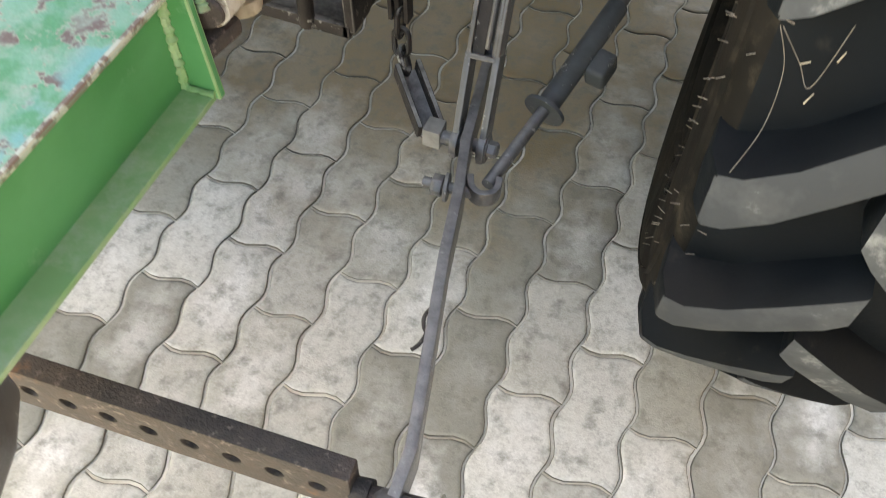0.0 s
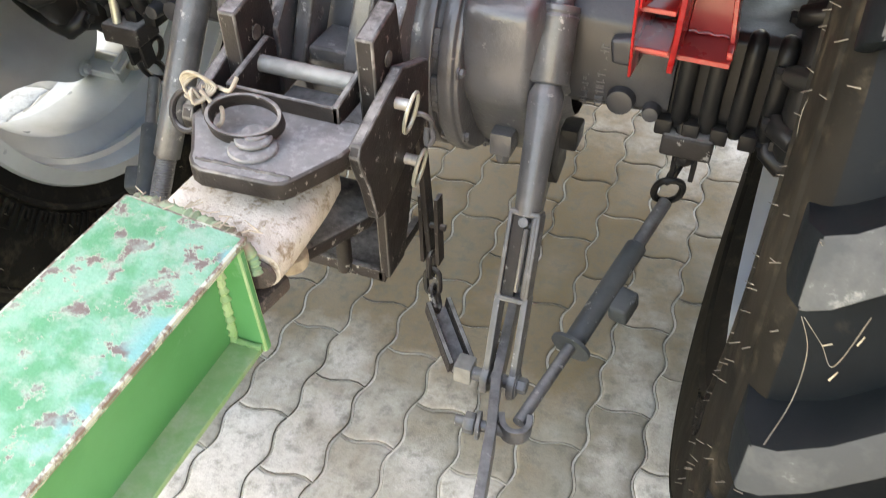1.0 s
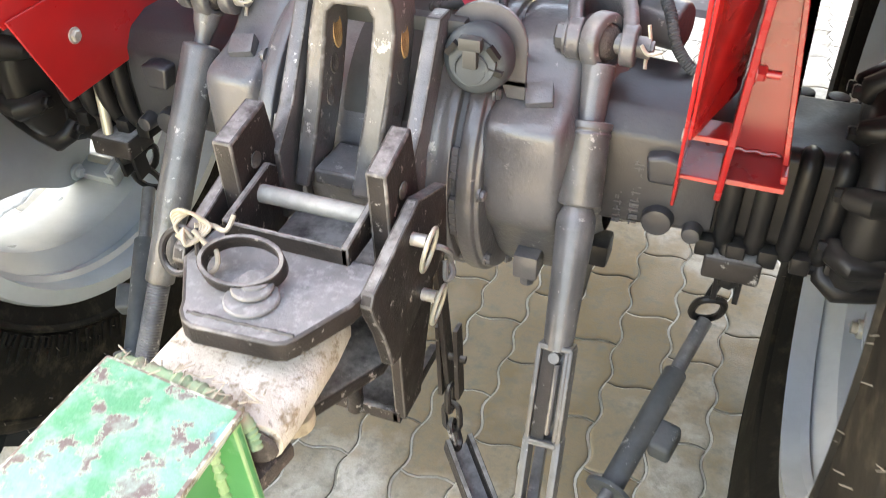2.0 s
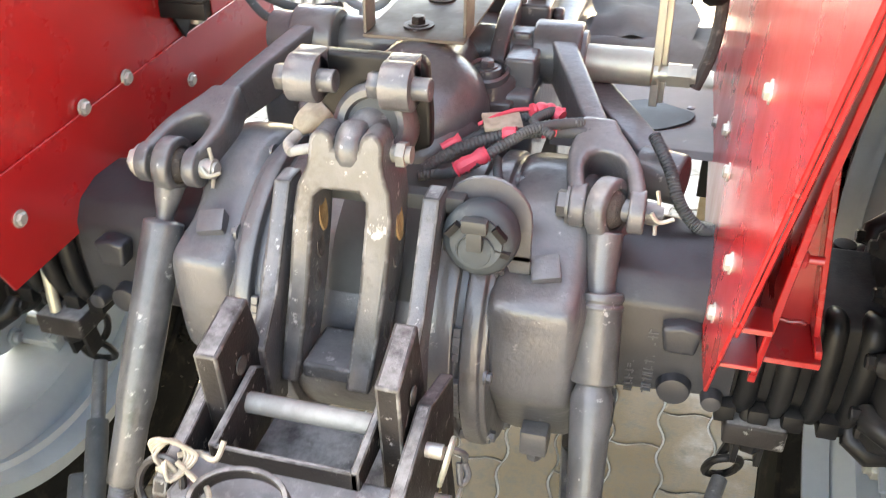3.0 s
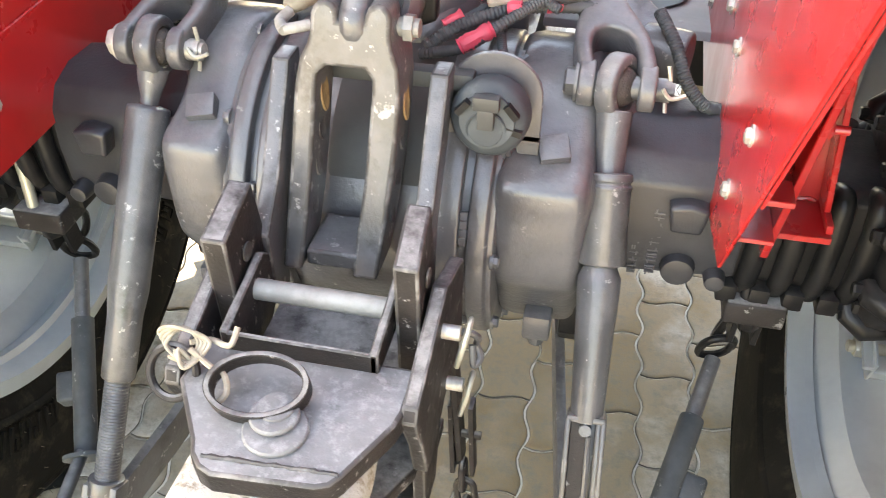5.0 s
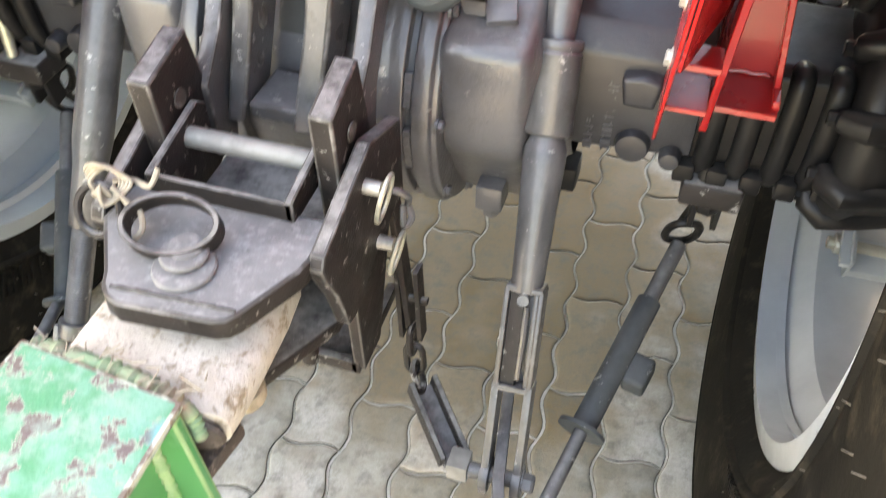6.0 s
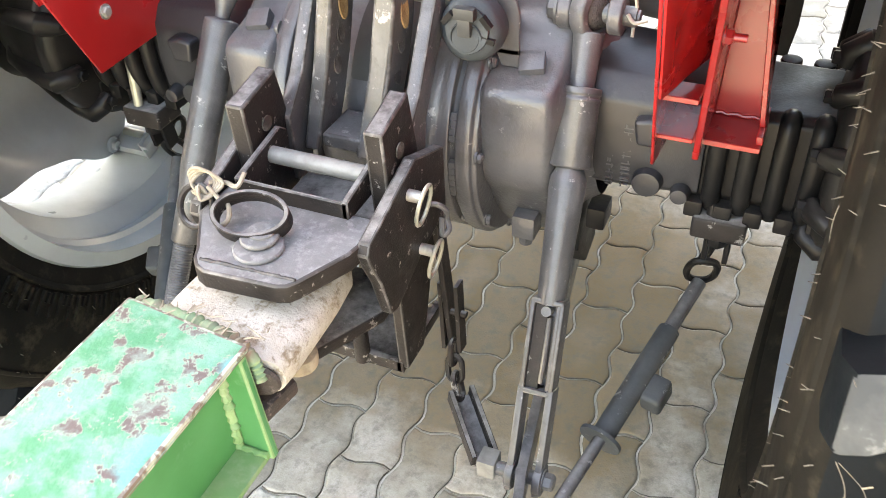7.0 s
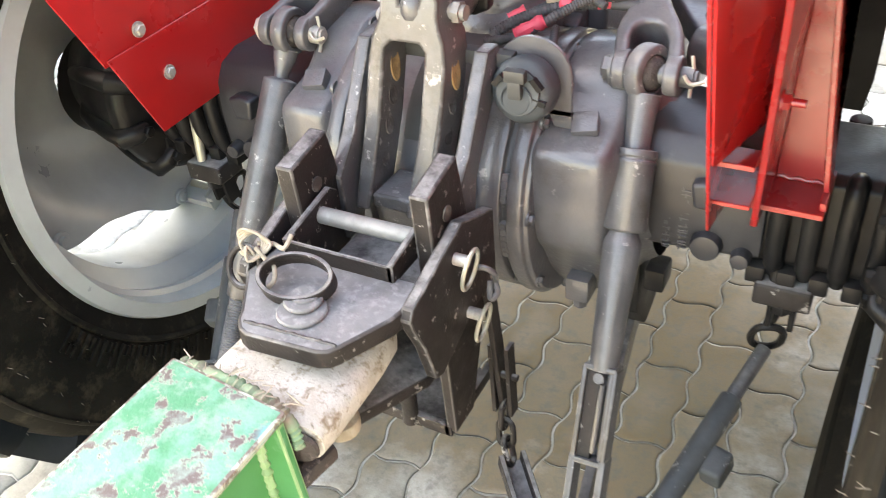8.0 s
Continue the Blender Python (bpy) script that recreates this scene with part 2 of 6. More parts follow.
PIN = surface("pale_pin_steel", (0.25, 0.245, 0.225), (0.19, 0.183, 0.168), 0.5, metal=0.2, scale=30, fine=300, bump=0.3)
PLASTIC = surface("grey_plastic", (0.027, 0.034, 0.039), (0.038, 0.046, 0.051), 0.55, spec=0.35, scale=20, fine=300, bump=0.2, dust=(0.10, 0.108, 0.112), dust_at=(0.60, 0.92), dust_scale=40)
HOSE = surface("dusty_black_hose", (0.036, 0.042, 0.045), (0.058, 0.064, 0.066), 0.65, scale=30, fine=260, bump=0.4, dust=(0.22, 0.225, 0.22), dust_at=(0.61, 0.66), dust_scale=50)
TAPE = surface("red_tape", (0.58, 0.065, 0.10), (0.46, 0.045, 0.075), 0.5, scale=30, fine=260, bump=0.2)
ROPE = surface("beige_cord", (0.34, 0.30, 0.23), (0.24, 0.205, 0.155), 0.9, scale=60, fine=400, bump=0.5)
OCHRE = surface("ochre_stain", (0.29, 0.185, 0.085), (0.20, 0.125, 0.060), 0.85, scale=70, fine=300, bump=0.5)
MAT_RUBBER = surface("dusty_floor_mat", (0.17, 0.172, 0.17), (0.22, 0.22, 0.215), 0.8, scale=10, fine=150, bump=0.3, dust=(0.20, 0.19, 0.175), dust_at=(0.5, 0.85), dust_scale=22)
KHAKI = surface("dusty_khaki_paint", (0.40, 0.34, 0.25), (0.33, 0.27, 0.19), 0.7, scale=14, fine=300, bump=0.2)
DARK = surface("dark_rubber_cover", (0.030, 0.032, 0.032), (0.045, 0.047, 0.046), 0.6, scale=20, fine=240, bump=0.2)
WEB = surface("cobweb", (0.13, 0.12, 0.105), (0.09, 0.083, 0.07), 0.9, scale=40, fine=300, bump=0.0)
PLASTER = surface("plastered_wall", (0.55, 0.52, 0.47), (0.48, 0.45, 0.40), 0.9, scale=2, fine=60, bump=0.2)
SHEET = surface("dark_sheet_roof", (0.09, 0.085, 0.08), (0.13, 0.11, 0.09), 0.6, scale=3, fine=60, bump=0.2)
PALE_CLOTH = surface("pale_cloth", (0.42, 0.405, 0.37), (0.28, 0.265, 0.235), 0.9, scale=40, fine=300, bump=0.4)


# blue-green older coat that shows along one edge of the beam
gn, gl = GREEN_WORN.node_tree.nodes, GREEN_WORN.node_tree.links
base_in = gn["Principled BSDF"].inputs["Base Color"]
old = base_in.links[0].from_socket
g_geo, g_sep, g_noise, g_mix = gn.new("ShaderNodeNewGeometry"), gn.new("ShaderNodeSeparateXYZ"), gn.new("ShaderNodeTexNoise"), gn.new("ShaderNodeMix")
g_noise.inputs["Scale"].default_value, g_noise.inputs["Detail"].default_value = 18.0, 8.0
gl.new(g_geo.outputs["Position"], g_sep.inputs[0])
gl.new(g_geo.outputs["Position"], g_noise.inputs["Vector"])
g_band, g_spot, g_both = gn.new("ShaderNodeMapRange"), gn.new("ShaderNodeMapRange"), gn.new("ShaderNodeMath")
g_band.inputs["From Min"].default_value, g_band.inputs["From Max"].default_value = 0.024, 0.048
g_spot.inputs["From Min"].default_value, g_spot.inputs["From Max"].default_value = 0.48, 0.56
gl.new(g_sep.outputs["X"], g_band.inputs["Value"])
gl.new(g_noise.outputs["Fac"], g_spot.inputs["Value"])
g_both.operation = "MULTIPLY"
gl.new(g_band.outputs["Result"], g_both.inputs[0])
gl.new(g_spot.outputs["Result"], g_both.inputs[1])
g_mix.data_type = "RGBA"
g_mix.inputs["B"].default_value = (0.13, 0.38, 0.37, 1)
gl.new(g_both.outputs[0], g_mix.inputs["Factor"])
gl.new(old, g_mix.inputs["A"])
gl.new(g_mix.outputs["Result"], base_in)


# ---- mesh helpers ----
def box(bm, x0, x1, y0, y1, z0, z1, m=None):
    v = [bm.verts.new((x, y, z)) for x in (x0, x1) for y in (y0, y1) for z in (z0, z1)]
    for f in ((0, 1, 3, 2), (4, 6, 7, 5), (0, 4, 5, 1), (2, 3, 7, 6), (0, 2, 6, 4), (1, 5, 7, 3)):
        bm.faces.new([v[i] for i in f])
    if m is not None:
        bmesh.ops.transform(bm, matrix=m, verts=v)
    return v


def ring_frame(d):
    d = Vector(d).normalized()
    a = d.orthogonal().normalized()
    return d, a, d.cross(a).normalized()


def cyl(bm, a, b, r, r2=None, n=20, caps=True):
    """A round bar or cone from a to b."""
    r2 = r if r2 is None else r2
    a, b = Vector(a), Vector(b)
    d, u, w = ring_frame(b - a)
    rows = []
    for p, q in ((a, r), (b, r2)):
        rows.append([bm.verts.new(p + (u * math.cos(t) + w * math.sin(t)) * q) for t in (2 * math.pi * i / n for i in range(n))])
    for i in range(n):
        bm.faces.new((rows[0][i], rows[0][(i + 1) % n], rows[1][(i + 1) % n], rows[1][i]))
    if caps:
        bm.faces.new(rows[0][::-1])
        bm.faces.new(rows[1])
    return rows


def lathe(bm, profile, origin, axis, n=48, start=0.0, sweep=2 * math.pi, caps=True):
    """A profile of (along, radius) turned round the axis through origin."""
    o = Vector(origin)
    d, u, w = ring_frame(axis)
    full = abs(sweep - 2 * math.pi) < 1e-6
    count = n if full else n + 1
    rows = []
    for along, r in profile:
        rows.append([bm.verts.new(o + d * along + (u * math.cos(t) + w * math.sin(t)) * max(r, 1e-5)) for t in (start + sweep * i / n for i in range(count))])
    for a, b in zip(rows, rows[1:]):
        for i in range(n):
            j = (i + 1) % count
            bm.faces.new((a[i], a[j], b[j], b[i]))
    if caps and full:
        bm.faces.new(rows[0][::-1])
        bm.faces.new(rows[-1])
    return rows


def tube(bm, pts, r, n=8, closed=False, radii=None):
    """A round bar swept along a line of points."""
    pts = [Vector(p) for p in pts]
    k = len(pts)
    u = None
    rows = []
    for i, p in enumerate(pts):
        a = pts[(i - 1) % k] if closed or i else p
        b = pts[(i + 1) % k] if closed or i < k - 1 else p
        d = (b - a).normalized()
        u = d.orthogonal().normalized() if u is None else (u - d * u.dot(d)).normalized()
        w = d.cross(u)
        q = radii[i] if radii else r
        rows.append([bm.verts.new(p + (u * math.cos(t) + w * math.sin(t)) * q) for t in (2 * math.pi * j / n for j in range(n))])
    for i in range(k if closed else k - 1):
        a, b = rows[i], rows[(i + 1) % k]
        for j in range(n):
            bm.faces.new((a[j], a[(j + 1) % n], b[(j + 1) % n], b[j]))
    if not closed:
        bm.faces.new(rows[0][::-1])
        bm.faces.new(rows[-1])


def curve_pts(pts, steps=6, closed=False):
    """A smooth line through points (Catmull-Rom)."""
    pts = [Vector(p) for p in pts]
    k, out = len(pts), []
    for i in range(k if closed else k - 1):
        if closed:
            p0, p1, p2, p3 = (pts[(i + j) % k] for j in (-1, 0, 1, 2))
        else:
            p0, p1, p2, p3 = pts[max(i - 1, 0)], pts[i], pts[i + 1], pts[min(i + 2, k - 1)]
        for s in range(steps):
            t = s / steps
            out.append(0.5 * (2 * p1 + (p2 - p0) * t + (2 * p0 - 5 * p1 + 4 * p2 - p3) * t * t + (3 * p1 - p0 - 3 * p2 + p3) * t ** 3))
    if not closed:
        out.append(pts[-1])
    return out


def prism(bm, outline, axis, lo, hi, m=None):
    """An outline in the two other axes (in x, y, z order), thick from lo to hi along the axis."""
    def at(p, h):
        return {"x": (h, p[0], p[1]), "y": (p[0], h, p[1]), "z": (p[0], p[1], h)}[axis]
    a = [bm.verts.new(at(p, lo)) for p in outline]
    b = [bm.verts.new(at(p, hi)) for p in outline]
    k = len(outline)
    bm.faces.new(a[::-1])
    bm.faces.new(b)
    for i in range(k):
        bm.faces.new((a[i], a[(i + 1) % k], b[(i + 1) % k], b[i]))
    if m is not None:
        bmesh.ops.transform(bm, matrix=m, verts=a + b)
    return a + b


def bar(bm, a, b, width, thick, up=(0, 0, 1)):
    """A flat bar from a to b; width lies along up, thick across it."""
    a, b = Vector(a), Vector(b)
    d = (b - a).normalized()
    s = d.cross(Vector(up)).normalized()
    u = s.cross(d).normalized()
    rows = []
    for p in (a, b):
        rows.append([bm.verts.new(p + s * i * thick / 2 + u * j * width / 2) for i, j in ((-1, -1), (1, -1), (1, 1), (-1, 1))])
    bm.faces.new(rows[0][::-1])
    bm.faces.new(rows[1])
    for i in range(4):
        bm.faces.new((rows[0][i], rows[0][(i + 1) % 4], rows[1][(i + 1) % 4], rows[1][i]))


def bolt(bm, p, d, r=0.009, h=0.008, washer=True):
    """A hexagon head that stands on p and points along d."""
    p, d = Vector(p), Vector(d).normalized()
    if washer:
        cyl(bm, p - d * 0.002, p + d * 0.0018, r * 1.35, n=18)
    cyl(bm, p, p + d * h * 0.8, r, n=6)
    cyl(bm, p + d * h * 0.8, p + d * h, r, r * 0.82, n=6)


def mesh_of(name, bm, material, bevel=0.0, segs=2, angle=38, smooth=True, limit=32, edge=None):
    if bevel:
        bmesh.ops.recalc_face_normals(bm, faces=bm.faces)
        edges = [e for e in bm.edges if len(e.link_faces) == 2 and e.calc_face_angle(0) > radians(limit)]
        res = bmesh.ops.bevel(bm, geom=edges, offset=bevel, segments=segs, profile=0.6, affect="EDGES", clamp_overlap=True)
        if edge:
            for f in res["faces"]:
                f.material_index = 1
    bmesh.ops.recalc_face_normals(bm, faces=bm.faces)
    me = bpy.data.meshes.new(name)
    bm.to_mesh(me)
    bm.free()
    me.materials.append(material)
    if edge:
        me.materials.append(edge)
    if smooth:
        for p in me.polygons:
            p.use_smooth = True
        me.set_sharp_from_angle(angle=radians(angle))
    return me


def part(name, bm, material, parent, label="", bevel=0.0, segs=2, angle=38, limit=32, edge=None):
    """Links a bmesh as one mesh object under a thing or a part."""
    ob = new(name, mesh_of(name, bm, material, bevel, segs, angle, True, limit, edge))
    ob.parent = parent
    if parent.type == "EMPTY":
        ob.matrix_parent_inverse = Matrix.Translation(-parent.location)
    if label:
        ob["label"] = label
    return ob


def thing(name, at, label, category, group="", kind=""):
    ob = new(name)
    ob.location = at
    ob.empty_display_size = 0.1
    return tagged(ob, label, category, group, kind)


def solo(name, bm, material, label, category, bevel=0.0, group="", kind="", **k):
    return tagged(new(name, mesh_of(name, bm, material, bevel, **k)), label, category, group, kind)


def B():
    return bmesh.new()


# ---- ground ----
LONG, WIDE, TURNED = 0.2362, 0.1107, radians(1.5)
ground = thing("ground", (0, 0, -0.03), "yard paved with wavy grey concrete blocks", "ground", kind="structure")
bm = B()
box(bm, -60, 60, -60, 60, -0.05, -0.0046)
part("bed", bm, SAND, ground, "pale sand in the joints")


def paver_outline(inset, k1=8, k2=4):
    a, c = 0.0075, 0.007
    g = 0.0016 + inset

    def wave(y):
        return a * math.sin(4 * math.pi * y / LONG)

    def cross(x):
        return -c * math.sin(2 * math.pi * x / WIDE)
    pts = []
    for i in range(k1):
        y = LONG * i / k1
        pts.append((wave(y), y))
    for i in range(k2):
        x = WIDE * i / k2
        pts.append((x, LONG + cross(x)))
    for i in range(k1):
        y = LONG * (1 - i / k1)
        pts.append((WIDE + wave(y), y))
    for i in range(k2):
        x = WIDE * (1 - i / k2)
        pts.append((x, cross(x)))
    out = []
    n = len(pts)
    for i, (x, y) in enumerate(pts):
        (x0, y0), (x1, y1) = pts[i - 1], pts[(i + 1) % n]
        dx, dy = x1 - x0, y1 - y0
        ln = math.hypot(dx, dy)
        out.append((x + dy / ln * g, y - dx / ln * g))
    return out


def paver_shape(rings, k1, k2):
    verts, faces = [], []
    n = 2 * (k1 + k2)
    for inset, z in rings:
        verts += [(x, y, z) for x, y in paver_outline(inset, k1, k2)]
    for r in range(len(rings) - 1):
        for i in range(n):
            j = (i + 1) % n
            faces.append((r * n + j, r * n + i, (r + 1) * n + i, (r + 1) * n + j))
    faces.append(tuple((len(rings) - 1) * n + i for i in range(n))[::-1])
    return verts, faces


PV, PF = paver_shape(((0.0, -0.010), (0.0004, -0.0042), (0.0017, -0.0017), (0.0050, -0.0003), (0.0085, 0.0)), 16, 6)
FV, FF = paver_shape(((0.0, -0.010), (0.0008, -0.0036), (0.0050, 0.0)), 8, 4)
paver_mesh = bpy.data.meshes.new("paver")
paver_mesh.from_pydata(PV, [], PF)
paver_mesh.materials.append(PAVER)
paver_mesh.materials.append(PAVER_EDGE)
for q in paver_mesh.polygons:
    q.use_smooth = True
    if q.center.z < -0.0025:
        q.material_index = 1
LATTICE = Matrix.Translation((-0.0186, 0.9365, 0)) @ Matrix.Rotation(TURNED, 4, "Z")
far_v, far_f = [], []
near_spots = []
prng = random.Random(5)
for i in range(-48, 42):
    for j in range(-14, 32):
        o = LATTICE @ Vector((i * WIDE, (j + (0.5 if i % 2 else 0.0)) * LONG, 0))
        m = Matrix.Translation((o.x, o.y, prng.uniform(-0.0012, 0.0012))) @ Matrix.Rotation(TURNED + prng.uniform(-0.006, 0.006), 4, "Z") @ Matrix.Rotation(prng.uniform(-0.006, 0.006), 4, "X")
        if -0.85 < o.x < 1.06 and 0.2 < o.y < 3.95:
            near_spots.append(m)
        else:
            k = len(far_v)
            far_v += [tuple(m @ Vector(v)) for v in FV]
            far_f += [tuple(k + a for a in f) for f in FF]
far_mesh = bpy.data.meshes.new("paving")
far_mesh.from_pydata(far_v, [], far_f)
far_mesh.materials.append(PAVER_FAR)
for q in far_mesh.polygons:
    q.use_smooth = True
paving = new("paving", far_mesh)
paving.parent = ground
paving.matrix_parent_inverse = Matrix.Translation((0, 0, 0.03))
tagged(paving, kind="stuff")

# unseen high canopy, added beside the yard to keep sun off the tractor
canopy = thing("canopy", (-5.6, 1.7, 0), "unseen sheet metal canopy on steel posts, added to block the sun", "canopy", kind="structure")
bm = B()
box(bm, -7.05, -3.6, 0.40, 4.3, 5.0, 5.06)
part("roof", bm, SHEET, canopy, "dark corrugated sheet roof, added to block the sun")
for x in (-6.9, -3.75):
    for y in (0.5, 4.2):
        bm = B()
        cyl(bm, (x, y, -0.02), (x, y, 5.02), 0.06, n=16)
        part("post", bm, PLASTER, canopy)

# unseen wall, added to hold back sky light from the west
bm = B()
box(bm, -7.35, -7.10, 0.40, 9.0, -0.03, 4.98)
solo("wall_west", bm, PLASTER, "plain plastered wall, unseen, added to darken the west side", "wall", kind="structure")
# unseen dark wall, added to darken reflections and light from the east
bm = B()
box(bm, 2.9, 3.15, -5.0, 6.0, -0.03, 2.8)
solo("wall_east", bm, SHEET, "plain dark sheet wall, unseen, added to cut light from the east", "wall", kind="structure")

# ---- tractor ----
CX = -0.02
AXLE = Vector((CX, 1.527, 0.70))
HUB = Vector((CX, 1.525, 0.71))
tractor = thing("tractor", (CX, 1.51, 0), "rear of a red tractor with dark grey castings and silver wheels", "tractor")

# rear axle casing
bm = B()
lathe(bm, [(-0.115, 0.17), (-0.11, 0.186), (0.075, 0.186), (0.08, 0.17)], (0, HUB.y, HUB.z), (1, 0, 0), 56)
axle = part("axle_housing", bm, CAST, tractor, "dark grey painted cast axle housing", 0.004)
for s in (1, -1):
    bm = B()
    base = Vector((CX + s * 0.006, HUB.y, HUB.z))
    lathe(bm, [(0.082, 0.17), (0.082, 0.197), (0.084, 0.199), (0.116, 0.199), (0.118, 0.197), (0.118, 0.188), (0.129, 0.188), (0.129, 0.200), (0.131, 0.202), (0.150, 0.202), (0.152, 0.199), (0.153, 0.196), (0.160, 0.195), (0.162, 0.175)], base, (s, 0, 0), 72)
    part("flange", bm, CAST, axle, bevel=0.0012, segs=1)
    for i in range(44):
        a = radians(140 + i * 3.0)
        if 155 < 140 + i * 3.0 < 170 or 178 < 140 + i * 3.0 < 196 or i % 9 == 8:
            bm = B()
            box(bm, 0.1185, 0.1285, -0.0055, 0.0055, 0.188, 0.199)
            bmesh.ops.transform(bm, matrix=Matrix.Translation(base) @ Matrix.Rotation(a - math.pi / 2, 4, "X") @ Matrix.Scale(s, 4, (1, 0, 0)), verts=bm.verts)
            part("lock_tooth", bm, CAST, axle, bevel=0.0012, segs=1)
    for i in range(9):
        a = 2 * math.pi * (i + 0.35) / 9
        bm = B()
        bolt(bm, base + Vector((s * 0.160, math.cos(a) * 0.192, math.sin(a) * 0.192)), (s, 0, 0), 0.0075, 0.008)
        part("flange_bolt", bm, CAST, axle)
    # bell: squared at the back with a flat pad, drawn in towards the trumpet
    sec = curve_pts([(0, 1.378, 0.645), (0, 1.354, 0.680), (0, 1.3455, 0.706), (0, 1.343, 0.75), (0, 1.3435, 0.80), (0, 1.3465, 0.822), (0, 1.356, 0.833), (0, 1.374, 0.839), (0, 1.412, 0.849), (0, 1.440, 0.866), (0, 1.47, 0.894), (0, 1.53, 0.914), (0, 1.60, 0.90), (0, 1.67, 0.85), (0, 1.712, 0.76), (0, 1.712, 0.66), (0, 1.67, 0.575), (0, 1.60, 0.525), (0, 1.52, 0.512), (0, 1.46, 0.535), (0, 1.41, 0.59)], 4, True)
    mid = Vector((0, 1.52, 0.735))
    rows = []
    bm = B()
    for x, k in ((0.160, 0.90), (0.164, 0.962), (0.172, 0.985), (0.185, 0.998), (0.22, 1.0), (0.246, 0.998), (0.255, 0.990), (0.261, 0.972), (0.265, 0.94), (0.268, 0.88), (0.274, 0.79), (0.286, 0.72), (0.31, 0.64)):
        x = x if s > 0 else 0.16 + (x - 0.16) * 0.80
        rows.append([bm.verts.new(Vector((CX + s * x, 0, 0)) + mid + (p - mid) * k) for p in sec])
    for r0, r1 in zip(rows, rows[1:]):
        for i in range(len(sec)):
            j = (i + 1) % len(sec)
            bm.faces.new((r0[i], r0[j], r1[j], r1[i]))
    part("bell_casting", bm, CAST, axle, angle=70)
    # square boss on the shoulder
    bm = B()
    q = Vector((CX + s * (0.221 if s > 0 else 0.205), 1.404, 0.842))
    box(bm, -0.0175, 0.0175, -0.016, 0.016, -0.02, 0.020, Matrix.Translation(q) @ Matrix.Rotation(radians(30), 4, "X") @ Matrix.Rotation(radians(14), 4, "Z"))
    part("square_plug", bm, CAST, axle, bevel=0.003)
    # bolted lug under the bell
    bm = B()
    box(bm, CX + s * 0.222 - 0.018, CX + s * 0.222 + 0.018, 1.37, 1.41, 0.575, 0.615)
    cyl(bm, (CX + s * 0.222, 1.388, 0.575), (CX + s * 0.222, 1.388, 0.556), 0.012, n=6)
    part("drain_lug", bm, CAST, axle, bevel=0.005)
    # trumpet
    bm = B()
    prof = [(1.43, 0.668), (1.425, 0.735), (1.430, 0.800), (1.452, 0.832), (1.50, 0.848), (1.57, 0.846), (1.61, 0.825), (1.63, 0.78), (1.63, 0.67), (1.59, 0.645), (1.46, 0.645)]
    rows = []
    for x, k in ((0.25, 1.06), (0.30, 1.0), (0.38, 0.97), (0.455, 0.93)):
        if s < 0 and x > 0.26:
            k -= 0.06
        rows.append([bm.verts.new((CX + s * x, 1.53 + (y - 1.53) * k, 0.73 + (z - 0.73) * k)) for y, z in prof])
    for r0, r1 in zip(rows, rows[1:]):
        for i in range(len(prof)):
            j = (i + 1) % len(prof)
            bm.faces.new((r0[i], r0[j], r1[j], r1[i]))
    bm.faces.new(rows[0][::-1])
    bm.faces.new(rows[-1])
    part("trumpet", bm, TRUMPET, axle, bevel=0.006, segs=2, limit=24)
    bm = B()
    prism(bm, [(CX + s * 0.384 + a, 0.766 + b) for a, b in ((-0.024, 0.016), (0.0, 0.021), (0.024, 0.016), (0.018, -0.020), (-0.018, -0.020))], "y", 1.412, 1.45)
    part("boss", bm, TRUMPET, axle, bevel=0.006, segs=3)
    for x, z, r in ((0.385, 0.682, 0.021), (0.432, 0.672, 0.013)):
        bm = B()
        cyl(bm, (CX + s * x, 1.45, z), (CX + s * x, 1.417, z), r * 1.15, r * 0.95, n=20)
        part("boss", bm, TRUMPET, axle, bevel=0.004)
    # black ribbed brake housing
    bm = B()
    a, c = CX + s * 0.448, CX + s * 0.66
    prof = [(1.447, 0.668), (1.443, 0.735), (1.447, 0.795), (1.462, 0.804), (1.612, 0.802), (1.628, 0.79), (1.628, 0.64), (1.47, 0.638)]
    prism(bm, prof, "x", min(a, c), max(a, c))
    body = part("brake_housing", bm, BLACK, tractor, "black ribbed cast brake housing", 0.006, 3, limit=25)
    # drum with cast ribs, between the housing and the wheel
    hub_c = Vector((CX, 1.525, 0.735))
    bm = B()
    lathe(bm, [(0.605, 0.10), (0.610, 0.150), (0.620, 0.166), (0.640, 0.170), (0.655, 0.160), (0.70, 0.150), (0.745, 0.136), (0.765, 0.118), (0.80, 0.108)], hub_c, (s, 0, 0), 56)
    small = 0.86 if s > 0 else 1.0
    shrink = Matrix.Translation(hub_c) @ Matrix.Diagonal((1, small, small, 1)) @ Matrix.Translation(-hub_c)
    bmesh.ops.transform(bm, matrix=shrink, verts=bm.verts)
    drum = part("brake_drum", bm, BLACK, body, angle=50)
    for i in range(10):
        a = 2 * math.pi * (i + 0.4) / 10
        bm = B()
        e = Vector((0, math.cos(a), math.sin(a)))
        ax = Vector((s, 0, 0))
        tube(bm, [hub_c + ax * u + e * r for u, r in ((0.600, 0.130), (0.606, 0.152), (0.625, 0.168), (0.66, 0.162), (0.71, 0.148), (0.752, 0.132), (0.775, 0.112))], 0.016, 10, radii=[0.012, 0.018, 0.021, 0.018, 0.016, 0.014, 0.010])
        bolt(bm, hub_c + ax * 0.594 + e * 0.142, (-s, 0, 0), 0.011, 0.011, False)
        bmesh.ops.transform(bm, matrix=shrink, verts=bm.verts)
        part("drum_rib", bm, BLACK, body)
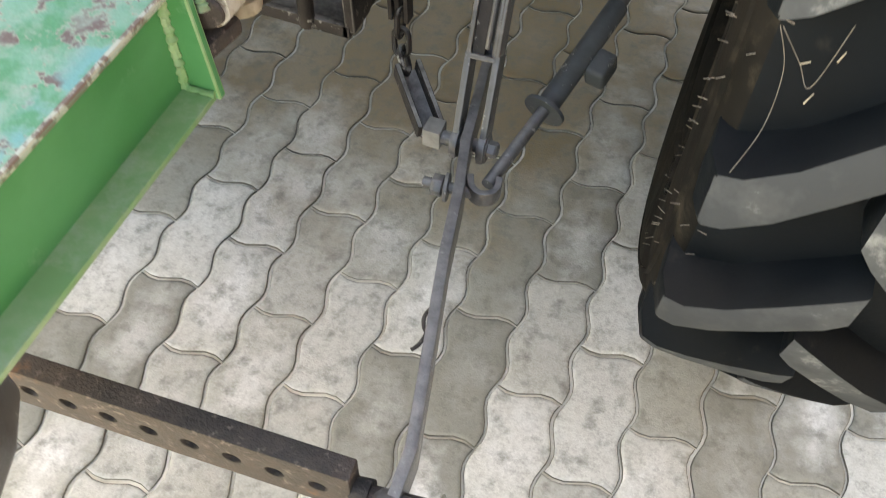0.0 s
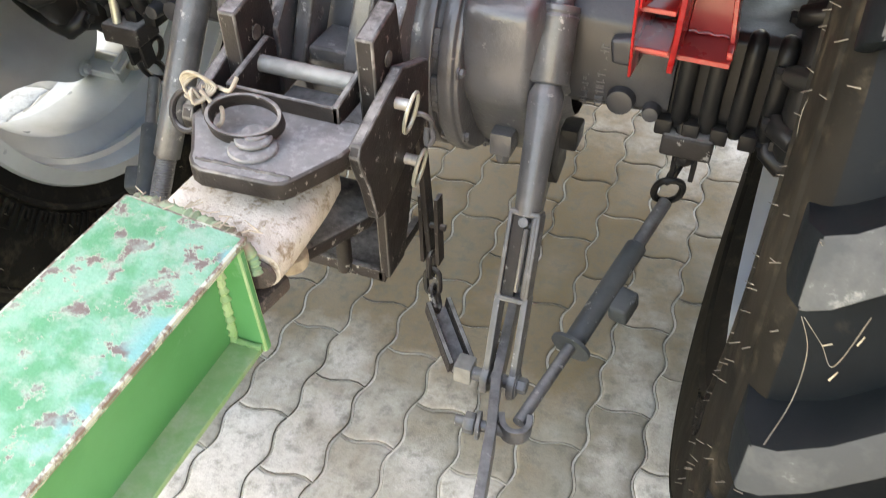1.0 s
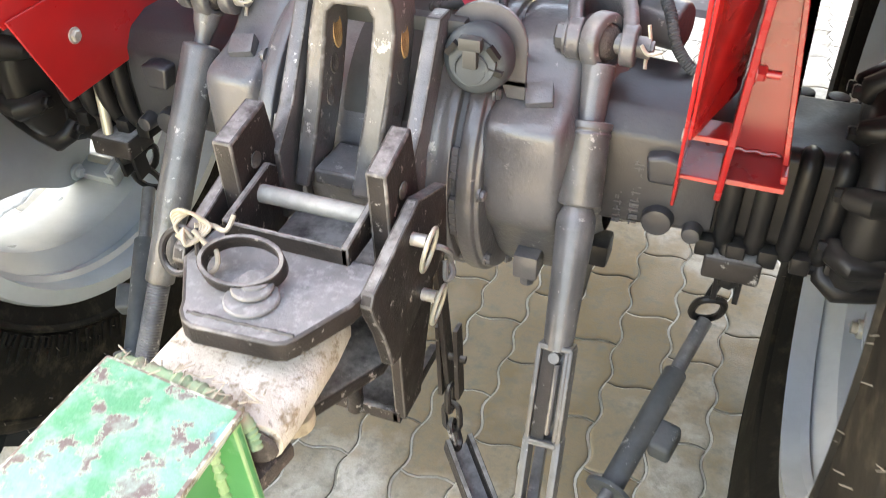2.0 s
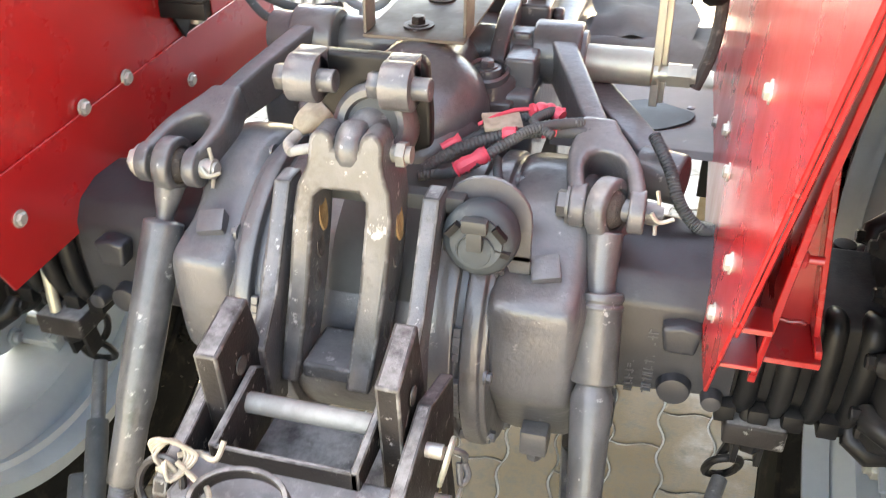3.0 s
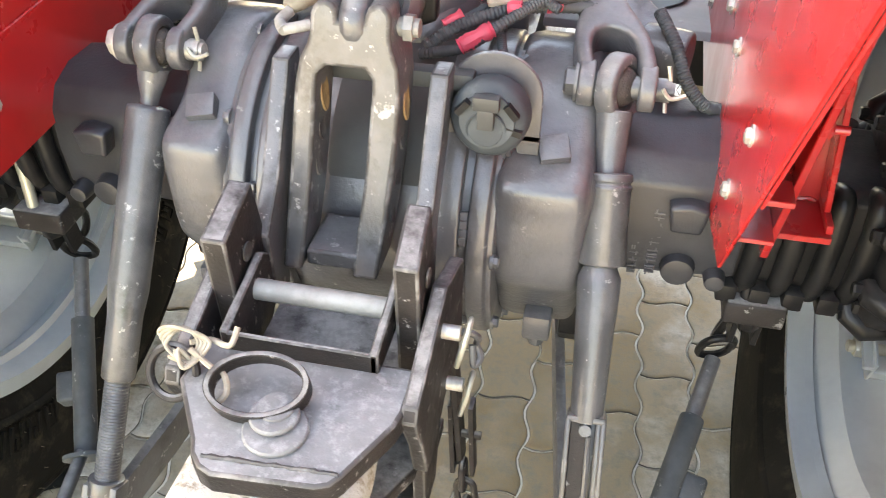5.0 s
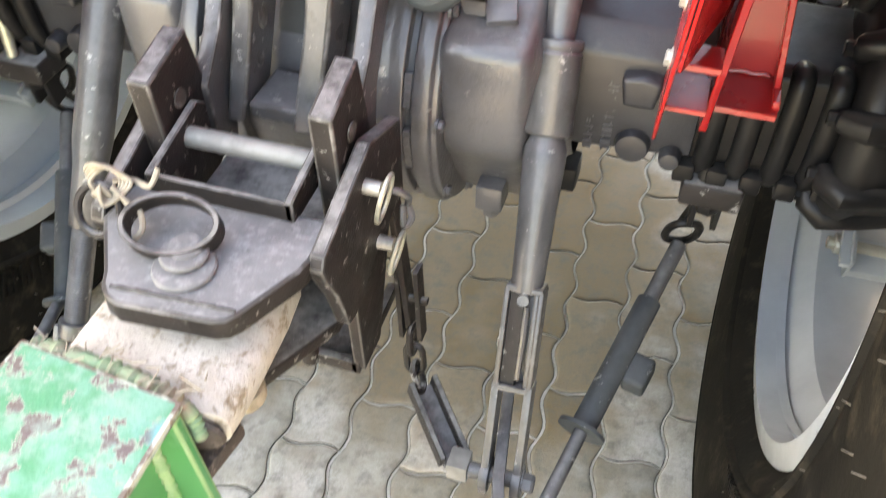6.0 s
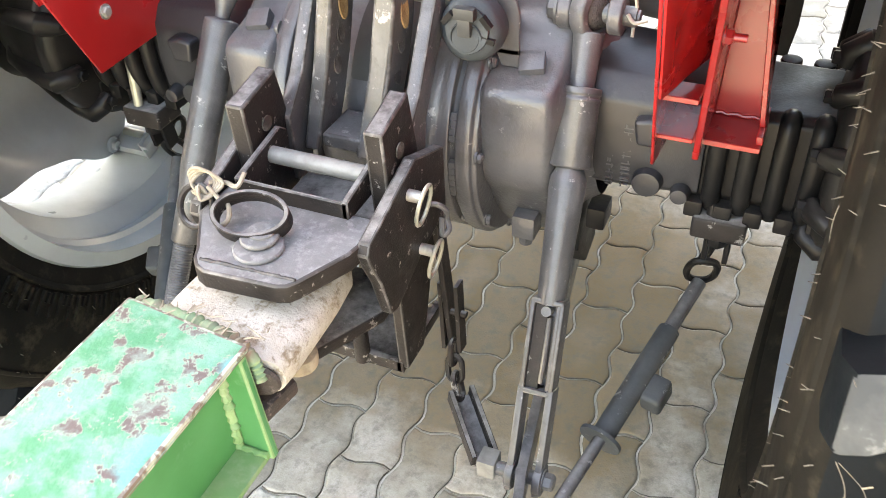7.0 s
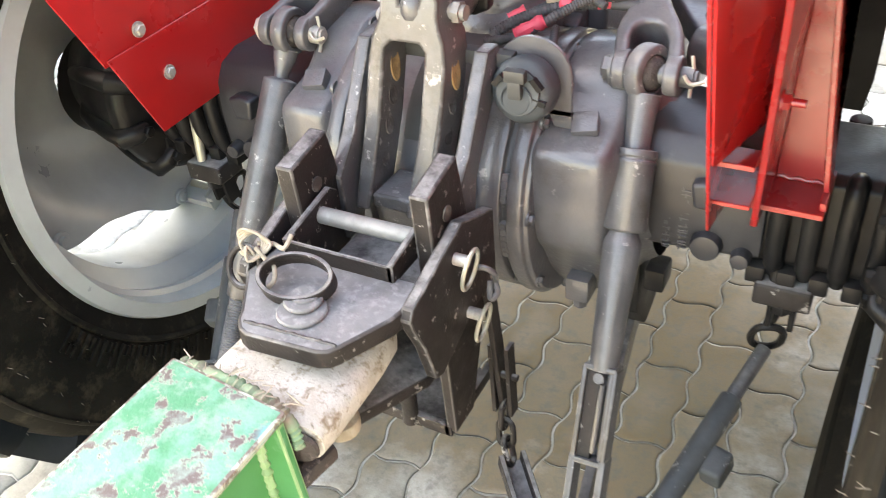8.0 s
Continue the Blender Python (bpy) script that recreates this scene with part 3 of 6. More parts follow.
    for i, x in enumerate((0.472, 0.512, 0.553, 0.594, 0.635)):
        bm = B()
        tube(bm, curve_pts([(CX + s * x, 1.458, 0.648), (CX + s * x, 1.440, 0.68), (CX + s * x, 1.434, 0.74), (CX + s * x, 1.438, 0.785), (CX + s * x, 1.448, 0.800), (CX + s * x, 1.462, 0.797), (CX + s * x, 1.480, 0.788)], 5), 0.0135, 12)
        part("rib", bm, BLACK, body)
        bm = B()
        box(bm, CX + s * (x - 0.02) - 0.0125, CX + s * (x - 0.02) + 0.0125, 1.432, 1.475, 0.634, 0.660)
        part("bolt_head", bm, BLACK, body, bevel=0.004)

# bolted ears along the back edge of the flat tops
for body in [o for o in tractor.children if o.name.startswith("brake_housing")]:
    s = 1 if body.data.vertices[0].co.x > 0 else -1
    for x in (0.49, 0.535, 0.58, 0.62):
        bm = B()
        cyl(bm, (CX + s * x, 1.628, 0.77), (CX + s * x, 1.628, 0.801), 0.015, n=18)
        part("edge_ear", bm, BLACK, body, bevel=0.003)

# text cast on the trumpet is too worn to read
bm = B()
lrng = random.Random(3)
for n, x, wide in ((11, 0.352, 0.0062), (6, 0.330, 0.0052)):
    for i in range(n):
        z = 0.665 + i * 0.0095
        for k in range(2):
            o = lrng.choice((-0.6, 0.0, 0.6)) * wide
            if lrng.random() < 0.55:
                box(bm, CX + x - wide, CX + x + wide, 1.4278, 1.4325, z + 0.0035 * k, z + 0.0035 * k + 0.0016)
            else:
                box(bm, CX + x + o - 0.0009, CX + x + o + 0.0009, 1.4278, 1.4325, z, z + 0.0062)
tagged(part("casting_mark", bm, CAST, axle), "raised worn casting marks", kind="stuff")

# ---- rear wheels ----
TY_K, TY_C, LUGS = 1.078, 0.766, 22


def flat_foot(v):
    return Vector((v.x, v.y, max(v.z, 0.003)))


def wheel(s):
    c = Vector((CX + s * TY_C, AXLE.y, AXLE.z))
    k_rim = 1.146
    bm = B()
    # rim: flanges, bead seats, drop centre
    prof = [(-0.178, 0.348), (-0.173, 0.373), (-0.165, 0.377), (-0.158, 0.372), (-0.157, 0.356), (-0.10, 0.352), (-0.07, 0.318), (0.06, 0.318), (0.10, 0.352), (0.145, 0.358), (0.146, 0.376), (0.152, 0.382), (0.160, 0.378), (0.165, 0.352),
            (0.140, 0.350), (0.10, 0.344), (0.062, 0.310), (-0.072, 0.310), (-0.104, 0.344), (-0.112, 0.3435), (-0.117, 0.337), (-0.130, 0.336), (-0.135, 0.3455), (-0.152, 0.347), (-0.178, 0.348)]
    lathe(bm, [(a * (0.80 if s > 0 and a < -0.12 else 1.0), r * k_rim) for a, r in prof], c, (s, 0, 0), 96, caps=False)
    bmesh.ops.remove_doubles(bm, verts=bm.verts, dist=1e-5)
    w = part("rear_wheel", bm, RIM, tractor, "silver painted steel wheel rim with drop centre", angle=50)
    # dished disc with six lobes, open between the lobes and the rim
    bm = B()
    first = radians(225 if s < 0 else 195)
    shells = []
    for off in (0.0, 0.009):
        rows = []
        for f in (0.0, 0.12, 0.26, 0.40, 0.52, 0.64, 0.76, 0.88, 1.0):
            row = []
            for i in range(144):
                a = 2 * math.pi * i / 144
                lobe = (0.5 + 0.5 * math.cos(6 * (a - first))) ** 1.6
                edge_r = (0.252 + 0.058 * lobe) * k_rim
                r = 0.06 + (edge_r - 0.06) * f
                q = min(max((r - 0.160) / 0.125, 0.0), 1.0)
                along = (0.172 if s > 0 else 0.147) - 0.088 * (q * q * (3 - 2 * q)) + off
                row.append(bm.verts.new(c + Vector((s * along, math.cos(a) * r, math.sin(a) * r))))
            rows.append(row)
        shells.append(rows)
        for r0, r1 in zip(rows, rows[1:]):
            for i in range(144):
                j = (i + 1) % 144
                bm.faces.new((r0[i], r0[j], r1[j], r1[i]))
    for k in (0, -1):
        for i in range(144):
            j = (i + 1) % 144
            bm.faces.new((shells[0][k][i], shells[0][k][j], shells[1][k][j], shells[1][k][i]))
    part("disc", bm, RIM, w, "dished silver wheel disc", angle=50)
    for i in range(6):
        a = first + 2 * math.pi * i / 6
        bm = B()
        p = c + Vector((s * (0.082 if s > 0 else 0.057), math.cos(a) * 0.288 * k_rim, math.sin(a) * 0.292 * k_rim))
        cyl(bm, p, p - Vector((s * 0.007, 0, 0)), 0.019, 0.017, n=20)
        cyl(bm, p, p - Vector((s * 0.016, 0, 0)), 0.012, 0.010, n=12)
        part("disc_bolt", bm, RIM, w, bevel=0.002)
    # lugs that clamp the disc to the rim
    for i in (0, 2, 4):
        a = radians(-70 + 60 * i)
        bm = B()
        m = Matrix.Translation(c) @ Matrix.Rotation(a, 4, "X")
        box(bm, min(-s * 0.03, s * 0.09), max(-s * 0.03, s * 0.09), 0.292 * k_rim, 0.312 * k_rim, -0.030, 0.030)
        box(bm, min(-s * 0.050, -s * 0.03), max(-s * 0.050, -s * 0.03), 0.270 * k_rim, 0.280 * k_rim, -0.034, 0.034)
        box(bm, min(-s * 0.036, -s * 0.03), max(-s * 0.036, -s * 0.03), 0.262 * k_rim, 0.312 * k_rim, -0.034, 0.034)
        bmesh.ops.transform(bm, matrix=m, verts=bm.verts)
        clamp = part("clamp", bm, RIM, w, "silver painted rim clamp", 0.003)
        bm = B()
        cyl(bm, (-s * 0.066, 0.292 * k_rim, 0.012), (s * 0.05, 0.292 * k_rim, 0.012), 0.010, n=14)
        cyl(bm, (-s * 0.056, 0.292 * k_rim, 0.012), (-s * 0.037, 0.292 * k_rim, 0.012), 0.017, n=6)
        bmesh.ops.transform(bm, matrix=m, verts=bm.verts)
        part("bolt", bm, ZINC, clamp, "zinc plated bolt", 0.001, 1)
    # hub
    bm = B()
    lathe(bm, [(-0.16, 0.085), (-0.12, 0.10), (0.085, 0.105), (0.095, 0.06)], c, (s, 0, 0), 40)
    part("hub", bm, BLACK, w)
    # tyre carcass
    bm = B()
    prof = [(-0.160, 0.366), (-0.172, 0.395), (-0.182, 0.44), (-0.186, 0.50), (-0.185, 0.540), (-0.177, 0.580), (-0.162, 0.606), (-0.138, 0.620), (-0.09, 0.629), (0, 0.634), (0.09, 0.630), (0.140, 0.622), (0.165, 0.608), (0.184, 0.580), (0.197, 0.540), (0.197, 0.50), (0.186, 0.44), (0.168, 0.395), (0.150, 0.372)]
    if s > 0:
        prof[:9] = [(-0.132, 0.372), (-0.154, 0.395), (-0.162, 0.44), (-0.163, 0.50), (-0.162, 0.540), (-0.157, 0.580), (-0.148, 0.606), (-0.134, 0.620), (-0.09, 0.629)]
    flat = 0.022 if s > 0 else 0.0
    lathe(bm, [(a, r * (TY_K + (k_rim - TY_K) * min(max((0.56 - r) / 0.18, 0.0), 1.0))) for a, r in prof], c, (s, 0, 0), 120, caps=False)
    for ring_r, d in ((0.468, 0.003), (0.631, 0.004)):
        lathe(bm, [(flat - 0.174 if ring_r > 0.5 else flat - 0.178, ring_r - 0.006), (flat - 0.1805 if ring_r > 0.5 else flat - 0.1855, ring_r - 0.002), (flat - 0.179 if ring_r > 0.5 else flat - 0.1860, ring_r + 0.003), (flat - 0.170 if ring_r > 0.5 else flat - 0.180, ring_r + 0.007)], c, (s, 0, 0), 120, caps=False)
    for v in bm.verts:
        # the walls bulge where the tyre stands on the ground
        out = (v.co.x - c.x) * s
        if out < -0.12:
            v.co.x -= s * (0.034 if s > 0 else 0.006) * max(0.0, 1.0 - v.co.z / 0.34)
        v.co = flat_foot(v.co)
    tyre = part("tyre", bm, SIDEWALL, w, "dusty black rubber tractor tyre", angle=60)
    # the tread band is cleaner and blacker than the sidewalls
    tyre.data.materials.append(RUBBER)
    for q in tyre.data.polygons:
        if math.hypot(q.center.y - c.y, q.center.z - c.z) > 0.619 * TY_K:
            q.material_index = 1
    # sidewall lettering, too worn to read
    bm = B()
    srng = random.Random(8)
    for i in range(36):
        if i % 18 > 8:
            continue
        a0 = radians(210 + i * 5.2)
        for bw, bh, da, dr in ((0.003, 0.024, -0.013, 0.0), (0.003, 0.024, 0.013, 0.0), (0.011, 0.003, 0.0, srng.choice((0.0, 0.022, -0.022))), (0.003, 0.012, 0.0, srng.choice((-0.010, 0.010)))):
            rr = 0.503 + dr
            t = a0 + da / 0.503
            p = c + Vector((-s * (0.1845 - flat), math.cos(t) * rr, math.sin(t) * rr))
            box(bm, -0.003, 0.003, -bh, bh, -bw, bw, Matrix.Translation(p) @ Matrix.Rotation(t, 4, "X"))
    tagged(part("sidewall_lettering", bm, SIDEWALL, w), "raised worn lettering on the sidewall", kind="stuff")
    # rubber whiskers left by the mould
    bm = B()
    for i in range(320):
        a = srng.uniform(0, 2 * math.pi)
        rr = srng.choice((0.47, 0.50, 0.545, 0.59, 0.63, 0.662, 0.675)) + srng.uniform(-0.006, 0.006)
        xx = 0.178 if rr < 0.49 else 0.184 if rr < 0.52 else 0.186 if rr < 0.60 else 0.178 if rr < 0.645 else 0.163 if rr < 0.668 else 0.148
        p = c + Vector((-s * (xx - 0.002 - flat), math.cos(a) * rr, math.sin(a) * rr))
        if p.z < 0.03:
            continue
        d = Vector((-s * 0.012, srng.uniform(-0.006, 0.006), srng.uniform(-0.006, 0.006)))
        cyl(bm, p, p + d * 0.8, 0.0007, 0.0004, n=4)
    tagged(part("whisker", bm, WEB, w), kind="stuff")
    # tread lugs: a bar from each shoulder to the middle
    for side in (-1, 1):
        for i in range(LUGS):
            a0 = radians(178.1) + 2 * math.pi * (i + (0.5 if side > 0 else 0)) / LUGS
            bm = B()
            rows = []
            for k, (along, lead, half, top, low) in enumerate(((0.150, 0.0, 0.030, 0.640, 0.585), (0.140, 0.0, 0.030, 0.666, 0.600), (0.120, 0.8, 0.029, 0.673, 0.615), (0.085, 2.8, 0.028, 0.675, 0.622), (0.045, 6.0, 0.027, 0.677, 0.626), (0.0, 9.5, 0.026, 0.679, 0.628), (-0.016, 10.8, 0.023, 0.678, 0.628))):
                x = side * along
                mid = a0 - radians(lead)
                ring = []
                if s < 0:
                    half = half * 1.12
                for da, r in ((-half * 1.3, low), (-half, top), (half, top), (half * 1.12, low)):
                    r = r * TY_K
                    t = mid + da / 0.66
                    ring.append(bm.verts.new(flat_foot(c + Vector((s * x, math.cos(t) * r, math.sin(t) * r)))))
                rows.append(ring)
            for r0, r1 in zip(rows, rows[1:]):
                for q in range(4):
                    bm.faces.new((r0[q], r0[(q + 1) % 4], r1[(q + 1) % 4], r1[q]))
            bm.faces.new(rows[0])
            bm.faces.new(rows[-1][::-1])
            lug = part("lug", bm, LUG, w, bevel=0.004, segs=2, angle=30)
            # worn dusty crown, clean black flanks
            lug.data.materials.append(RUBBER)
            for q in lug.data.polygons:
                out = Vector((0, q.center.y - c.y, q.center.z - c.z)).normalized()
                if q.normal.dot(out) < 0.45:
                    q.material_index = 1
    return w


wheel(1)
wheel(-1)

# ---- fenders ----
def sheet(bm, outline, x0, x1):
    prism(bm, outline, "x", x0, x1)


bm = B()
sheet(bm, [(1.292, 0.800), (1.52, 0.752), (1.75, 0.765), (2.20, 0.80), (2.35, 1.60), (0.87, 1.60), (1.028, 1.30), (1.122, 1.12), (1.226, 0.925)], 0.394, 0.398)
fender_r = part("fender", bm, RED, tractor, "glossy red sheet steel fender", 0.001, 1)
for p in ((1.348, 1.112), (1.539, 0.931), (1.325, 0.941), (1.359, 0.854), (1.675, 0.923), (1.885, 0.839)):
    bm = B()
    bolt(bm, (0.394, *p), (-1, 0, 0), 0.0085, 0.007)
    part("bolt", bm, BRIGHT, fender_r)
bm = B()
# folded back face of the fender: runs out and forward from the sheet's edge
rows = []
for z in (0.925, 0.935, 1.02, 1.12, 1.21, 1.30, 1.45, 1.60):
    for (z0, e0), (z1, e1) in zip(((0.92, 1.229), (1.12, 1.122), (1.30, 1.028)), ((1.12, 1.122), (1.30, 1.028), (1.61, 0.865))):
        if z0 <= z <= z1:
            e = e0 + (e1 - e0) * (z - z0) / (z1 - z0)
    rows.append([bm.verts.new(p) for p in ((0.3985, e + 0.001, z), (0.405, e + 0.024, z), (0.415, e + 0.064, z), (0.4335, e + 0.124, z), (0.4365, e + 0.122, z), (0.4185, e + 0.061, z), (0.4085, e + 0.019, z), (0.402, e - 0.001, z))])
for a, b in zip(rows, rows[1:]):
    for k in range(8):
        bm.faces.new((a[k], a[(k + 1) % 8], b[(k + 1) % 8], b[k]))
bm.faces.new(rows[0])
bm.faces.new(rows[-1][::-1])
bmesh.ops.recalc_face_normals(bm, faces=bm.faces)
part("back_fold", bm, RED, fender_r, bevel=0.002)
bm = B()
# bracket: second plate, rungs and channel
prism(bm, [(1.319, 0.800), (1.424, 0.80), (1.424, 1.60), (1.00, 1.60), (1.155, 1.30), (1.245, 1.08), (1.285, 0.93)], "x", 0.438, 0.446)
plate2 = part("bracket_plate", bm, RED, fender_r, bevel=0.001, segs=1)
for rung in ((0.396, 0.438, 1.262, 1.30, 0.905, 0.912), (0.396, 0.438, 1.285, 1.345, 0.842, 0.848), (0.396, 0.512, 1.352, 1.46, 0.803, 0.811)):
    bm = B()
    box(bm, *rung)
    part("rung", bm, RED, fender_r, bevel=0.001, segs=1)
bm = B()
box(bm, 0.446, 0.508, 1.422, 1.430, 0.811, 1.60)
box(bm, 0.504, 0.512, 1.36, 1.422, 0.811, 0.822)
box(bm, 0.504, 0.511, 1.385, 1.422, 0.822, 1.60)
for v in bm.verts:
    if v.co.x > 0.48:
        v.co.x -= (v.co.z - 0.82) * 0.15
part("channel", bm, RED, fender_r, bevel=0.001, segs=1)
bm = B()
tube(bm, [(0.448 + 0.0067 * i, 1.4215 + 0.0008 * (i % 2), 0.8125 + 0.0015 * math.sin(i * 2.1)) for i in range(9)], 0.0028, 8)
part("weld", bm, RED, fender_r)
bm = B()
bolt(bm, (0.446, 1.300, 0.972), (1, 0, 0), 0.009, 0.010)
cyl(bm, (0.446, 1.300, 0.972), (0.470, 1.300, 0.972), 0.0045, n=12)
part("nut", bm, RED, fender_r)
# the whole fender leans outward a little
for ob in (fender_r, *fender_r.children):
    for v in ob.data.vertices:
        v.co.x += (v.co.z - 0.80) * 0.04
fender_r.location.x -= 0.007

bm = B()
sheet(bm, [(1.304, 0.768), (1.59, 0.776), (2.12, 0.785), (2.14, 0.945), (1.80, 0.940), (1.30, 0.918), (1.238, 0.916)], -0.474, -0.470)
fender_l = part("fender", bm, RED, tractor, "glossy red sheet steel fender", 0.001, 1)
# unseen crowns of both fenders, added over the tyres to shade what lies below
for host, x0, x1 in ((fender_r, 0.432, 0.99), (fender_l, -1.04, -0.475)):
    bm = B()
    prism(bm, [(0.76, 1.596), (1.00, 1.640), (1.50, 1.670), (2.05, 1.645), (2.35, 1.596), (2.35, 1.601), (2.05, 1.650), (1.50, 1.675), (1.00, 1.645), (0.76, 1.601)], "x", x0, x1)
    part("crown", bm, RED, host, bevel=0.001, segs=1)
# black panel standing in for a dark shape between the fender and the tyre
bm = B()
prism(bm, [(0.399, 0.53), (0.505, 0.53), (0.514, 0.60), (0.514, 1.35), (0.399, 1.35)], "y", 2.20, 2.205)
part("front_skirt", bm, BLACK, fender_r, "black panel between the fender and the tyre", 0.001, 1)
bm = B()
sheet(bm, [(1.236, 0.905), (1.80, 0.925), (1.835, 1.00), (1.82, 1.60), (0.94, 1.60), (1.05, 1.30)], -0.478, -0.475)
sheet(bm, [(1.905, 0.925), (2.14, 0.930), (2.25, 1.6), (1.90, 1.6)], -0.478, -0.475)
part("upper_panel", bm, RED, fender_l, bevel=0.001, segs=1)
for p in ((1.624, 0.935), (1.794, 0.864), (1.517, 0.933), (1.346, 0.853), (1.311, 0.937)):
    bm = B()
    bolt(bm, (-0.470, *p), (1, 0, 0), 0.009, 0.007)
    part("bolt", bm, BRIGHT, fender_l)
# lamp bracket behind the gap of the upper panel
bm = B()
box(bm, -0.50, -0.482, 1.79, 1.95, 0.93, 1.60)
box(bm, -0.474, -0.395, 1.745, 1.865, 1.012, 1.018)
box(bm, -0.474, -0.395, 1.745, 1.751, 0.986, 1.012)
prism(bm, [(1.751, 1.012), (1.87, 1.012), (1.80, 0.935)], "x", -0.474, -0.468)
box(bm, -0.474, -0.400, 1.860, 1.866, 1.018, 1.20)
box(bm, -0.415, -0.405, 1.80, 1.86, 1.018, 1.12)
part("lamp_bracket", bm, BLACK, fender_l, "black painted angle bracket", 0.002)
bm = B()
bolt(bm, (-0.440, 1.795, 1.018), (0, 0, 1), 0.009, 0.008)
cyl(bm, (-0.440, 1.795, 1.012), (-0.440, 1.795, 0.965), 0.011, n=12)
part("bolt", bm, BRIGHT, fender_l)

# ---- lift linkage ----
P0R, P1R = Vector((0.260, 1.466, 0.904)), Vector((0.293, 1.138, 0.336))
P0L, P1L = Vector((-0.300, 1.450, 0.900)), Vector((-0.345, 1.120, 0.325))


def strap(bm, pts, up, high, thick):
    """A flat strip bent along a line of points, standing along up."""
    rows = []
    up = Vector(up).normalized()
    k = len(pts)
    for i, p in enumerate(pts):
        d = (pts[min(i + 1, k - 1)] - pts[max(i - 1, 0)]).normalized()
        n = d.cross(up).normalized()
        rows.append([bm.verts.new(p + n * a * thick / 2 + up * b * high / 2) for a, b in ((-1, -1), (1, -1), (1, 1), (-1, 1))])
    for a, b in zip(rows, rows[1:]):
        for i in range(4):
            bm.faces.new((a[i], a[(i + 1) % 4], b[(i + 1) % 4], b[i]))
    bm.faces.new(rows[0][::-1])
    bm.faces.new(rows[-1])


def lift_arm(root, neck, end, s):
    bm = B()
    d = (neck - root).normalized()
    side = Vector((1, 0, 0))
    up = side.cross(d).normalized()
    rows = []
    for p, w, h in ((root - d * 0.02, 0.040, 0.070), (root + d * 0.02, 0.036, 0.068), (root.lerp(neck, 0.6), 0.031, 0.062), (root.lerp(neck, 0.9), 0.031, 0.052), (neck + d * 0.010, 0.032, 0.044)):
        rows.append([bm.verts.new(p + side * a * w / 2 + up * b * h / 2) for a, b in ((-1, -1), (1, -1), (1, 1), (-1, 1))])
    for a, b in zip(rows, rows[1:]):
        for i in range(4):
            bm.faces.new((a[i], a[(i + 1) % 4], b[(i + 1) % 4], b[i]))
    bm.faces.new(rows[0][::-1])
    bm.faces.new(rows[-1])
    cyl(bm, root + Vector((-0.035, 0, 0)), root + Vector((0.035, 0, 0)), 0.046, n=28)
    arm = part("lift_arm", bm, CAST, tractor, "dark grey forged lift arm with forked end", 0.006, 3)
    bm = B()
    back = (end - neck).normalized()
    far = (end - neck).length
    out = [(0.0445, 0.004), (0.0455, -far * 0.30), (0.0450, -far * 0.52), (0.0415, -far * 0.74), (0.0345, -far * 0.96), (0.0270, -far * 1.16), (0.0215, -far * 1.40)]
    notch = [(0.0245, 0.004), (0.0250, -far * 0.40), (0.0225, -far * 0.56), (0.0165, -far * 0.68), (0.0080, -far * 0.745)]
    prism(bm, out + [(-x, q) for x, q in out[::-1]] + [(-x, q) for x, q in notch] + [(0.0, -far * 0.76)] + notch[::-1], "z", -0.025, 0.025)
    turn = Matrix((side, back, side.cross(back).normalized())).transposed().to_4x4()
    bmesh.ops.transform(bm, matrix=Matrix.Translation(end) @ turn, verts=bm.verts)
    fork = part("fork", bm, CAST, arm, bevel=0.009, segs=4, limit=50)
    for k in (-1, 1):
        b = end + side * k * 0.034
        bm = B()
        cyl(bm, b - side * 0.0095, b + side * 0.0095, 0.0265, n=32)
        part("fork_lug", bm, CAST, fork, bevel=0.004, segs=3)
    bm = B()
    cyl(bm, end - side * 0.056, end + side * 0.060, 0.0135, n=20)
    bolt(bm, end - side * 0.046, (-1, 0, 0), 0.017, 0.014)
    cyl(bm, end + side * 0.058, end + side * 0.064, 0.0095, n=16)
    part("fork_pin", bm, BRIGHT if s < 0 else STEEL, arm)
    bm = B()
    q = end + side * 0.054
    tube(bm, curve_pts([q + Vector((0, 0.004, 0.028)), q + Vector((0.004, 0.0, 0.010)), q + Vector((0.002, 0.0, -0.012)), q + Vector((0.003, -0.008, -0.024))], 5), 0.0026, 6)
    tube(bm, curve_pts([q + Vector((-0.004, -0.016, 0.010)), q + Vector((0.006, -0.018, 0.0)), q + Vector((0.022, -0.014, 0.004))], 5), 0.0026, 6)
    part("cotter_pin", bm, ZINC, arm)
    return arm


lift_arm(Vector((0.148, 1.790, 0.966)), Vector((0.240, 1.548, 0.936)), P0R, 1)
lift_arm(Vector((-0.215, 1.765, 0.970)), Vector((-0.276, 1.535, 0.934)), P0L, -1)
bm = B()
bar(bm, (0.196, 1.800, 0.912), (0.318, 1.612, 0.880), 0.040, 0.046)
cyl(bm, (0.285, 1.625, 0.876), (0.345, 1.608, 0.876), 0.034, n=28)
part("relay_arm", bm, CAST, tractor, "dark grey cast relay arm behind the lift arm", 0.006, 3)


